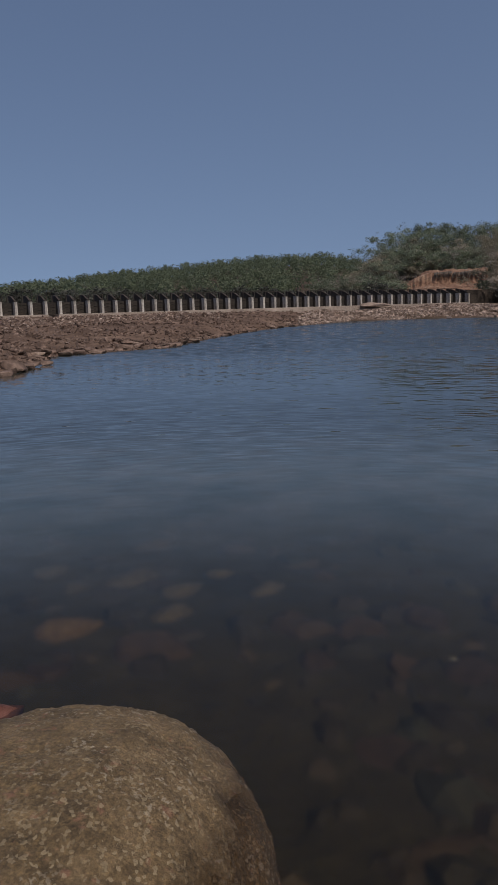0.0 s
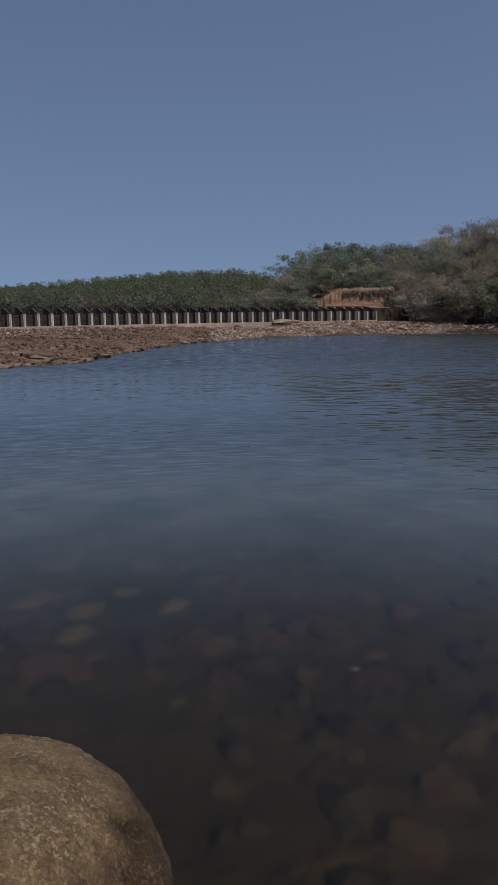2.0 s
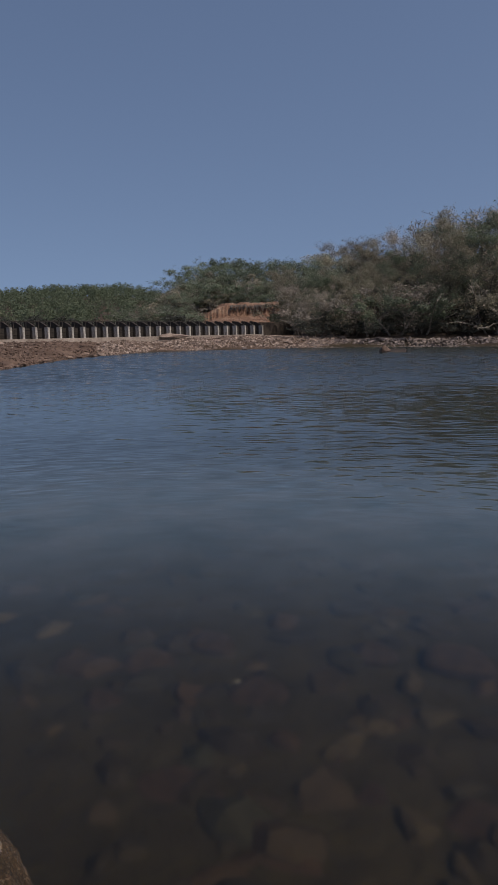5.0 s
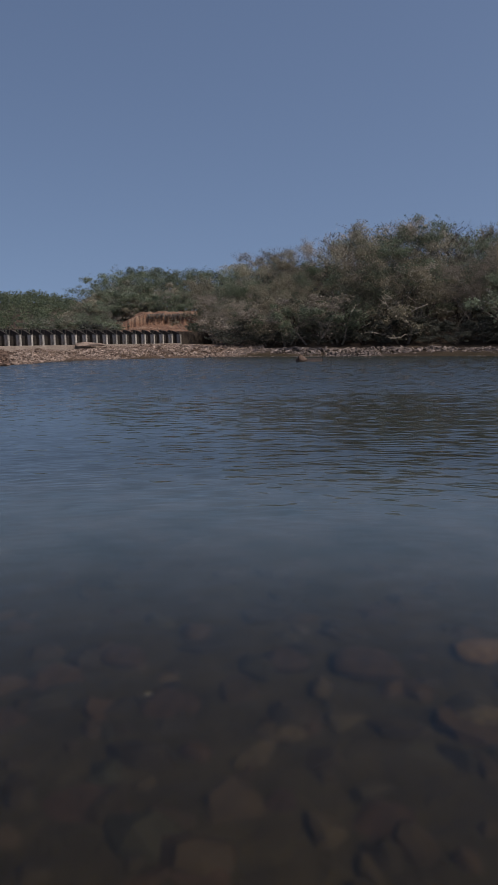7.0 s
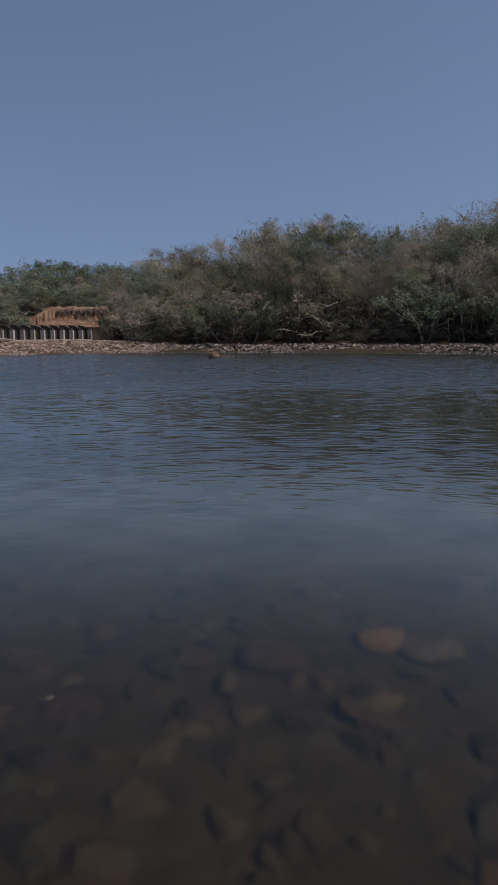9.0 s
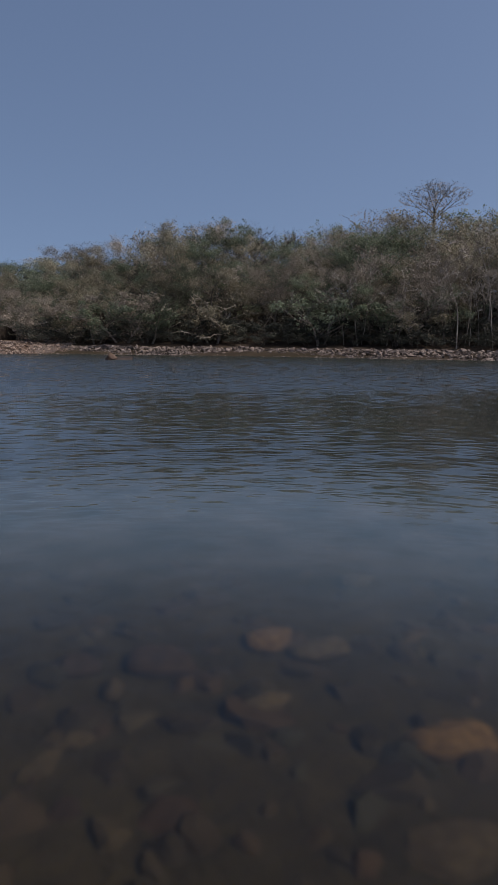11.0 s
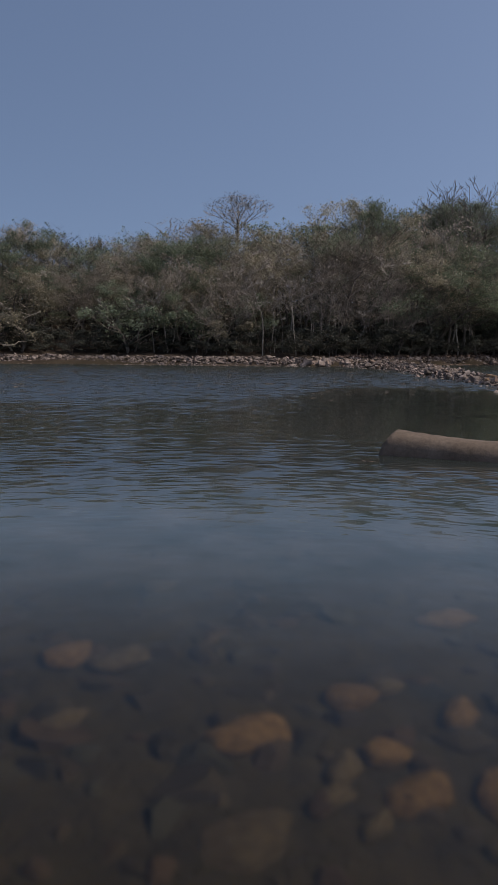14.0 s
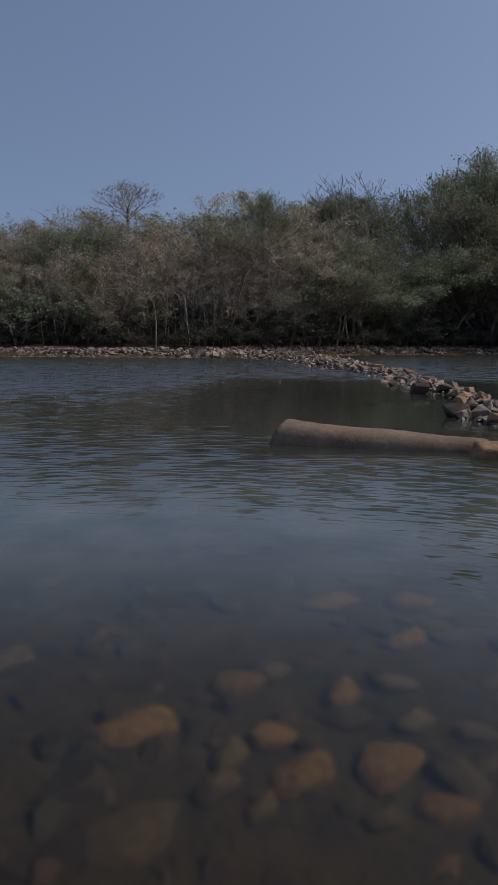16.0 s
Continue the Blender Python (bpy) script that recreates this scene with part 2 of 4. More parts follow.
M_BLOCK = stony("ochre_stone", (0.14, 0.085, 0.05), (0.24, 0.16, 0.10), (0.34, 0.245, 0.165), 1.6, vary=0.1)
M_RED = stony("red_stone", (0.08, 0.03, 0.022), (0.15, 0.06, 0.045), (0.22, 0.10, 0.08), 6.0, vary=0.1)
M_DARK = stony("dark_wet_rock", (0.03, 0.022, 0.018), (0.055, 0.042, 0.034), (0.10, 0.078, 0.062), 2.0, rough=0.6, vary=0.3)
M_SCAR = stony("red_earth", (0.12, 0.065, 0.043), (0.20, 0.115, 0.077), (0.31, 0.225, 0.162), 0.35, vary=0.1, relief=0.25)
M_BARK = stony("grey_bark", (0.055, 0.047, 0.039), (0.11, 0.094, 0.08), (0.20, 0.175, 0.15), 2.0, vary=0.4)
M_TWIG = stony("dusty_bark", (0.12, 0.104, 0.089), (0.21, 0.184, 0.16), (0.33, 0.295, 0.26), 2.0, vary=0.4)
M_PALEBARK = stony("pale_bark", (0.20, 0.178, 0.158), (0.31, 0.285, 0.258), (0.44, 0.41, 0.375), 1.5, vary=0.2)
M_OLIVE = leafy("olive_leaves", (0.17, 0.157, 0.112), (0.295, 0.27, 0.198), (0.42, 0.38, 0.292), 0.5)
M_GREEN = leafy("green_leaves", (0.094, 0.122, 0.081), (0.158, 0.192, 0.132), (0.245, 0.28, 0.20), 0.5)
M_DRY = leafy("dry_leaves", (0.19, 0.165, 0.132), (0.30, 0.263, 0.216), (0.41, 0.365, 0.31), 0.5)
# dark leaf colour carries the shade under and behind the trees
M_SHADE_SCRUB = leafy("shade_scrub_leaves", (0.040, 0.043, 0.036), (0.075, 0.080, 0.066), (0.115, 0.122, 0.10), 0.4)
M_HILL = leafy("hill_leaves", (0.080, 0.103, 0.062), (0.118, 0.147, 0.090), (0.17, 0.20, 0.128), 0.5)


# ---- mesh helpers ----
def mesh_from(name, verts, faces, mat, smooth=False):
    me = bpy.data.meshes.new(name)
    me.from_pydata([tuple(v) for v in verts], [], [tuple(f) for f in faces])
    me.materials.append(mat)
    if smooth:
        me.shade_smooth()
    me.update()
    return me


def child(name, me, parent, label=""):
    ob = new(name, me)
    ob.parent = parent
    return tagged(ob, label)


def part(name, bm, material, parent, label=""):
    me = bpy.data.meshes.new(name)
    bm.to_mesh(me)
    bm.free()
    me.materials.append(material)
    return child(name, me, parent, label)


def box(bm, x0, y0, z0, x1, y1, z1, bevel=0.0):
    got = bmesh.ops.create_cube(bm, size=1, matrix=Matrix.Translation(((x0 + x1) / 2, (y0 + y1) / 2, (z0 + z1) / 2)) @ Matrix.Diagonal((x1 - x0, y1 - y0, z1 - z0, 1)))
    if bevel:
        edges = {e for v in got["verts"] for e in v.link_edges}
        bmesh.ops.bevel(bm, geom=list(edges), offset=bevel, segments=2, affect="EDGES")
    return bm


def smooth(a, b, v):
    t = min(1.0, max(0.0, (v - a) / (b - a)))
    return t * t * (3 - 2 * t)


def polar(az, d, z=0.0):
    return Vector((d * math.sin(radians(az)), d * math.cos(radians(az)), z))


# ---- plan: bearings from the start of the walk, in degrees to the right of +y ----
FAR_AZ = [-180, -100, -60, -30, -22, -18.3, -16.9, -15.4, -14.4, -11.9, -5.9, -3.3, -0.3, 2.8, 5.4, 7.9, 11.3, 15.4, 18.5, 23, 30, 36, 42.8, 48, 54.6, 61, 66, 72, 77, 90, 105, 125, 145, 180]
FAR_D = [1, 6, 12, 19, 21.5, 23.6, 25.9, 29.6, 32.7, 33.5, 36.3, 42.8, 51.2, 62, 68, 76, 78, 81, 82, 84, 82, 81, 79, 77.5, 78, 83, 96, 106, 112, 110, 85, 40, 12, 1]
NEAR_AZ = [-180, -110, -75, -45, 0, 45, 75, 95, 115, 180]
NEAR_D = [60, 60, 6, 2.2, 1.3, 1.2, 1.6, 3, 30, 60]
SKY_AZ = [-60, -30, -18, -15.6, -12.8, -7.8, -1.4, 3.7, 6.2, 8, 9.4, 12, 16, 17.6, 20.1, 22, 24, 26.2, 28.2, 30, 32, 34, 36.8, 39.3, 41.8, 44.4, 47.6, 52.1, 54.2, 57, 60.1, 61.8, 65.2, 66.8, 69.3, 70.1, 72.8, 75.5, 85, 110]
SKY_EL = [1.5, 1.6, 1.75, 1.92, 2.28, 2.93, 3.42, 3.45, 3.3, 3.3, 4.6, 5.2, 5.3, 5.4, 5.0, 5.4, 6.4, 6.1, 7.0, 8.0, 8.3, 8.5, 7.7, 7.9, 8.0, 8.6, 8.5, 9.2, 9.4, 10.4, 10.9, 10.1, 11.6, 12.0, 11.0, 8.4, 12.0, 12.6, 12.5, 11]
HILL_AZ = [-60, -18, -8, 0, 6, 10, 20, 30, 60, 110]
HILL_Z = [4, 5.5, 11, 15, 16, 11, 8, 7, 7, 6]


def shore(az):
    return float(np.interp(az, FAR_AZ, FAR_D))


def near_shore(az):
    return float(np.interp(az, NEAR_AZ, NEAR_D))


def land(az, r):
    """Height of the ground."""
    az = (az + 180) % 360 - 180
    far_d, near_d = shore(az), near_shore(az)
    if near_d >= far_d:
        return 0.5 + min(4.0, 0.01 * r)
    p = polar(az, r)
    rough = noise.noise(p * 0.35) * 0.18 + noise.noise(p * 1.1) * 0.08
    if r < near_d:
        return min(0.45, (near_d - r) * 0.5) + rough * 0.3
    if r <= far_d:
        d = min(r - near_d, far_d - r)
        return -0.06 - min(1.6, 0.58 * (1 - math.exp(-(r - near_d) / 0.9)) * min(1.0, (far_d - r) / 6) + 0.02 * max(0, d - 3)) + rough * 0.3 * min(1, d / 2)
    d = r - far_d
    scale = float(np.interp(az, [-30, -4, 4, 10, 18, 24], [14, 12, 8, 4.0, 3.0, 1.6]))
    level = float(np.interp(az, [-30, 16, 22, 110], [1.35, 1.35, 1.1, 1.1]))
    z = level * (1 - math.exp(-d / scale)) + rough * min(1, d / 3)
    wood = smooth(20, 26, az)
    z += wood * min(8.0, 0.22 * max(0.0, d - 6))
    z += (1 - wood) * (float(np.interp(az, HILL_AZ, HILL_Z)) * smooth(105, 330, r) + 3.5 * smooth(9, 12, az) * smooth(124, 142, r))
    return z


# ---- ground, one sheet to the horizon ----
def build_ground():
    az = sorted(set([-180 + 4 * i for i in range(90)] + [-26 + 0.4 * i for i in range(280)]))
    rad = [0.4 * (1.052 ** i) for i in range(175)]
    verts = [polar(a, r, land(a, r)) for r in rad for a in az]
    n = len(az)
    faces = [(i * n + j, i * n + (j + 1) % n, (i + 1) * n + (j + 1) % n, (i + 1) * n + j) for i in range(len(rad) - 1) for j in range(n)]
    verts.append(Vector((0, 0, land(0, 0.1))))
    faces += [(len(verts) - 1, (j + 1) % n, j) for j in range(n)]
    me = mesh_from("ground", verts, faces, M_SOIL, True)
    litter, silt = me.attributes.new("litter", "FLOAT", "POINT"), me.attributes.new("silt", "FLOAT", "POINT")
    for k, v in enumerate(verts):
        a, r = math.degrees(math.atan2(v[0], v[1])), math.hypot(v[0], v[1])
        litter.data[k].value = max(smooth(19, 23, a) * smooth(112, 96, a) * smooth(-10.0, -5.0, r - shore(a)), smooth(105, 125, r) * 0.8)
        silt.data[k].value = smooth(-0.02, -0.25, v[2]) if v[2] < 0 else 0.0
    ob = new("ground", me)
    tagged(ob, "brown stony soil of the river banks and hills", "ground", kind="structure")


build_ground()
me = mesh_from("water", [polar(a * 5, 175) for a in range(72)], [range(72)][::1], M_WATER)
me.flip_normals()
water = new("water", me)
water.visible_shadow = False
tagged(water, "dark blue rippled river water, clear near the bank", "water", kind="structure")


# ---- rocks ----
def rock_shape(seed, level=1, cuts=7, lumps=0.06, flat=1.0):
    """Vertices and faces of a stone about 1 m long, its faces knocked off by planes."""
    rng = random.Random(seed)
    bm = bmesh.new()
    bmesh.ops.create_icosphere(bm, subdivisions=level, radius=0.5)
    sx, sy, sz = 1.0, rng.uniform(0.55, 0.85), rng.uniform(0.4, 0.65) * flat
    planes = []
    for _ in range(cuts):
        v = Vector((rng.gauss(0, 1), rng.gauss(0, 1), rng.gauss(0, 1))).normalized()
        planes.append((v, rng.uniform(0.22, 0.38)))
    off = Vector((rng.uniform(-50, 50), rng.uniform(-50, 50), 0))
    for v in bm.verts:
        v.co += v.co * noise.noise(v.co * 3 + off) * lumps * 2
        for nrm, dist in planes:
            over = v.co.dot(nrm) - dist
            if over > 0:
                v.co -= nrm * over
        v.co = Vector((v.co.x * sx, v.co.y * sy, v.co.z * sz))
    verts = np.array([v.co[:] for v in bm.verts])
    bm.verts.index_update()
    faces = [tuple(v.index for v in f.verts) for f in bm.faces]
    bm.free()
    return verts, faces


def shard_shape(seed, count=9, flat=0.5, bevel=0.0):
    """An angular broken stone about 1 m long."""
    rng = random.Random(seed)
    bm = bmesh.new()
    for _ in range(count):
        v = Vector((rng.uniform(-1, 1), rng.uniform(-1, 1), rng.uniform(-1, 1)))
        v /= max(abs(v.x), abs(v.y), abs(v.z)) * rng.uniform(1.0, 1.35)
        bm.verts.new((v.x * 0.5, v.y * 0.36, v.z * flat * 0.5))
    made = bmesh.ops.convex_hull(bm, input=bm.verts[:])
    bmesh.ops.delete(bm, geom=[v for v in bm.verts if not v.link_faces], context="VERTS")
    if bevel:
        bmesh.ops.bevel(bm, geom=bm.edges[:], offset=bevel, segments=1, affect="EDGES")
        bmesh.ops.triangulate(bm, faces=bm.faces[:])
    bm.verts.index_update()
    verts = np.array([v.co[:] for v in bm.verts])
    faces = [tuple(v.index for v in f.verts) for f in bm.faces]
    bm.free()
    return verts, faces


SHAPES = [rock_shape(s, 2, 9) for s in range(10)]
SMALL = [shard_shape(s + 40, 9, 0.55) for s in range(14)]
SHARDS = [shard_shape(s + 140, 13, 0.6, 0.025) for s in range(12)]
FLAGS = [shard_shape(s + 240, 13, 0.3, 0.02) for s in range(8)]
ROUND = [rock_shape(s + 80, 2, 3, 0.18, 1.1) for s in range(8)]


def worn_block(seed):
    """A blocky stone about 1 m long with worn corners."""
    rng = random.Random(seed)
    bm = bmesh.new()
    bmesh.ops.create_icosphere(bm, subdivisions=3, radius=1)
    power, off = rng.uniform(2.6, 4.5), Vector((rng.uniform(-50, 50), rng.uniform(-50, 50), 0))
    skew, taper = rng.uniform(-0.3, 0.3), rng.uniform(-0.28, 0.28)
    planes = [(Vector((rng.gauss(0, 1), rng.gauss(0, 1), abs(rng.gauss(0, 0.6)))).normalized(), rng.uniform(0.7, 0.95)) for _ in range(6)]
    for v in bm.verts:
        c = v.co / sum(abs(k) ** power for k in v.co) ** (1 / power)
        c *= 1 + 0.16 * noise.noise(c * 1.4 + off) + 0.05 * noise.noise(c * 4 + off)
        for nrm, dist in planes:
            over = c.dot(nrm) - dist
            if over > 0:
                c -= nrm * over
        v.co = Vector((c.x * (1 + taper * c.y) + skew * c.y, c.y, c.z * (1 + 0.18 * c.x))) * 0.46
    bm.verts.index_update()
    verts = np.array([v.co[:] for v in bm.verts])
    faces = [tuple(v.index for v in f.verts) for f in bm.faces]
    bm.free()
    return verts, faces


PEBBLY = [worn_block(s + 300) for s in range(10)]
rock_data = {}


def rock(kind, shape, mat, p, size, turn, tilt=0.0, label="", category="rock", group="", name="rock", lift=0.15):
    key = (kind, shape, mat.name)
    if key not in rock_data:
        verts, faces = {"cut": SHAPES, "round": ROUND, "shard": SHARDS, "flag": FLAGS, "pebbly": PEBBLY}[kind][shape]
        rock_data[key] = mesh_from(name, verts, faces, mat, kind in ("round", "pebbly"))
    ob = new(name, rock_data[key])
    ob.matrix_basis = pose(p[0], p[1], p[2] + size * lift, tilt, tilt * 0.6, turn) @ Matrix.Scale(size, 4)
    return tagged(ob, label, category, group)


def rubble(name, places, mat, label, shapes=SMALL):
    """One heap of stones too many to count. places: x, y, z, size."""
    rng = random.Random(len(places))
    vs, fs, at = [], [], 0
    for x, y, z, s in places:
        verts, faces = rng.choice(shapes)
        m = np.array((pose(0, 0, 0, rng.uniform(-25, 25), rng.uniform(-25, 25), rng.uniform(0, 360)).to_3x3() * s))
        vs.append(verts @ m.T + (x, y, z))
        fs += [tuple(i + at for i in f) for f in faces]
        at += len(verts)
    ob = new(name, mesh_from(name, np.concatenate(vs), fs, mat))
    return tagged(ob, label, "stones", kind="stuff")


R = random.Random(11)


def scatter(count, az0, az1, d0, d1, s0, s1, sink=0.0, power=1.6):
    got = []
    for _ in range(count):
        az = R.uniform(az0, az1)
        r = shore(az) + d0 + (d1 - d0) * R.random() ** power
        s = R.uniform(s0, s1) * R.uniform(0.6, 1.0)
        p = polar(az, r, max(land(az, r), -0.1) + s * 0.12 - sink)
        got.append((p.x, p.y, p.z, s))
    return got


rubble("bank_rubble", scatter(6400, 4, 23, 0.0, 11, 0.14, 0.50), M_RUBBLE, "pale broken stones piled on the bank below the weir")
rubble("spit_rubble", scatter(10500, -24, 6, 0.0, 34, 0.08, 0.40, 0.02, 1.4), M_BROWN, "brown broken stones over the muddy spit")
rubble("spit_pale_rubble", scatter(3400, -24, 6, 14, 42, 0.10, 0.34, 0.0, 0.8), M_RUBBLE, "pale stone pieces scattered on the upper bank")
rubble("shore_rubble", scatter(8200, 20, 84, -1.5, 2.4, 0.15, 0.62, 0.03, 1.1), M_GREY, "grey and pinkish stones along the wooded shore")
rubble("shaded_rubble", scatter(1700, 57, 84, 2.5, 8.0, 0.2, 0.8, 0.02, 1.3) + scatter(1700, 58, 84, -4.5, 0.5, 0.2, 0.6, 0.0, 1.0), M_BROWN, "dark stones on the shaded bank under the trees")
for i in range(60):
    az = R.uniform(-20, 4)
    r = shore(az) + R.uniform(-0.3, 3.0) * R.random()
    s = R.uniform(0.35, 1.0)
    rock("flag", R.randrange(8), R.choice((M_BROWN, M_BROWN, M_BROWN, M_SPIT)), polar(az, r, max(0, land(az, r))), s, R.uniform(-25, 25), R.uniform(-7, 7), "flat brown rock at the muddy water's edge", group="spit rocks", lift=0.06)
for az, d, s, turn in ((-17.45, 25.2, 1.05, 10), (-18.6, 25.4, 0.9, 40), (-16.2, 26.9, 0.7, -10), (-15.1, 27.6, 0.55, 15)):
    rock("flag" if s < 0.8 else "shard", int(d * 10) % 8, M_BROWN, polar(az, d, 0.0), s, turn, 4, "flat-topped tan rock at the tip of the spit", group="spit rocks", lift=0.16)
for i in range(40):
    az = R.uniform(24, 66)
    r = shore(az) + R.uniform(-0.4, 2.0)
    rock(R.choice(("flag", "shard")), R.randrange(8), M_GREY, polar(az, r, max(0, land(az, r))), R.uniform(0.4, 1.0), R.uniform(0, 360), R.uniform(-12, 12), "angular grey rock on the wooded shore", group="shore rocks", lift=0.1)

# chain of stones that crosses the water towards the slab
CHAIN = [(70, 42.5), (66, 37), (61, 30), (46, 19), (39, 13.2), (31.5, 9.6), (29.0, 7.9), (26.5, 6.2), (21.5, 4.9), (19.2, 4.0), (18.0, 3.0)]
CHAIN_W = [2.6, 3.0, 2.8, 2.2, 1.3, 1.2, 0.9, 0.7, 0.8, 0.8, 0.7]
chain_small = []
for (a, b), (wa, wb) in zip(zip(CHAIN, CHAIN[1:]), zip(CHAIN_W, CHAIN_W[1:])):
    a, b = Vector(a), Vector(b)
    for i in range(int((b - a).length * 2.4)):
        t = R.random()
        w = wa + (wb - wa) * t
        u = Vector((R.gauss(0, 0.4), R.gauss(0, 0.4)))
        p = a.lerp(b, t) + u * w
        rock("shard", R.randrange(12), R.choice((M_GREY, M_GREY, M_RUBBLE, M_SPIT, M_BROWN, M_BLOCK, M_DARK)), (p.x, p.y, -0.06 + max(0, 0.34 * w * (0.8 - u.length) * R.uniform(0.5, 1.0))), R.uniform(0.34, 0.82), R.uniform(0, 360), R.uniform(-35, 35), "angular stone in a chain across the water", group="stone chain")
    for i in range(int((b - a).length * 46 * (wa + wb) / 5)):
        t = R.random()
        w = wa + (wb - wa) * t
        u = Vector((R.gauss(0, 0.45), R.gauss(0, 0.45)))
        p = a.lerp(b, t) + u * w
        chain_small.append((p.x, p.y, -0.05 + max(0, 0.34 * w * (0.95 - u.length)) * R.uniform(0.4, 1.0), R.uniform(0.15, 0.46)))
rubble("chain_rubble", chain_small, M_GREY, "small pale stones heaped between the larger ones")
for x, y, z, s, turn, shape, mat in ((19.9, 5.15, 0.0, 1.05, 80, 2, M_DARK), (20.2, 4.6, 0.0, 0.9, 60, 5, M_DARK), (22.6, 5.75, 0.1, 0.75, 20, 7, M_BLOCK), (23.4, 5.4, 0.12, 0.7, 70, 1, M_BLOCK), (27.6, 8.6, 0.05, 1.1, 95, 3, M_DARK), (26.2, 7.0, 0.12, 0.8, 40, 9, M_SPIT),
                                     (24.9, 6.4, 0.0, 0.9, 130, 4, M_BROWN), (18.6, 3.75, 0.0, 0.8, 30, 8, M_BLOCK)):
    rock("shard", shape, mat, (x, y, z), s * 0.8, turn, 12, "large angular rock in the stone chain", group="stone chain", lift=0.14)


# heap of larger rocks where the chain meets the wooded shore
for i in range(24):
    az = R.uniform(55.2, 59.8)
    r = shore(az) + R.uniform(-2.5, 0.8)
    up = max(0.0, 1 - abs(az - 57.3) / 2.4) * 0.45 * R.random()
    rock("shard", R.randrange(12), R.choice((M_GREY, M_RUBBLE)), polar(az, r, 0.0 + up), R.uniform(0.7, 1.6), R.uniform(0, 360), R.uniform(-28, 28), "large angular rock in a heap on the shore", group="shore heap")
# pale rocks in the sun at the water's edge behind the chain
for i in range(46):
    az = R.uniform(67.5, 80)
    r = shore(az) + R.uniform(-2.0, 1.6)
    rock(R.choice(("shard", "flag")), R.randrange(8), R.choice((M_GREY, M_RUBBLE, M_GREY, M_BROWN)), polar(az, r, max(0.0, land(az, r)) + 0.05), R.uniform(0.6, 1.7) * R.uniform(0.6, 1.0), R.uniform(0, 360), R.uniform(-22, 22), "pale angular rock at the edge of the shaded bank", group="bank rocks", lift=0.12)
rock("cut", 2, M_RUBBLE, polar(29.9, 86.5, 0.75), 0.6, 30, 5, "pale squarish stone on top of the shore rubble", lift=0.1)
rock("round", 3, M_RED, (-1.36, 3.42, -0.02), 0.36, 20, 0, "small reddish stone behind the boulder", lift=0.0)
rock("round", 1, M_CONCRETE, (1.24, 4.27, -0.46), 0.05, 0, 0, "tiny white pebble on the river bed", category="pebble", name="pebble", lift=0.0)


# ---- boulder beside the viewer, and the long slab ----
def build_boulder():
    bm = bmesh.new()
    bmesh.ops.create_icosphere(bm, subdivisions=7, radius=1)
    for v in bm.verts:
        c = v.co.copy()
        k = 1 / (abs(c.x) ** 2.08 + abs(c.y) ** 2.08 + abs(c.z) ** 2.08) ** (1 / 2.08)
        c *= k
        c = Vector((c.x * 0.80, c.y * 0.92, c.z * 0.67))
        c *= 1 + 0.02 * noise.noise(c * 2.2) + 0.014 * noise.noise(c * 9) + 0.009 * noise.noise(c * 24) + 0.006 * noise.noise(c * 60)
        flake = noise.voronoi(c * 34 + noise.noise_vector(c * 30) * 0.35)[0]
        c *= 1 + 0.005 * smooth(-0.25, 0.3, c.x) * smooth(0.0, 0.22, flake[1] - flake[0]) + 0.003 * noise.noise(c * 45)
        v.co = c
    ob = part("boulder", bm, M_BOULDER, None)
    ob.data.shade_smooth()
    ob.matrix_basis = pose(-0.735, 2.13, -0.09, 0, -4, -12)
    tagged(ob, "large rounded brown granite boulder with mottled lichen, at the water's edge", "boulder")


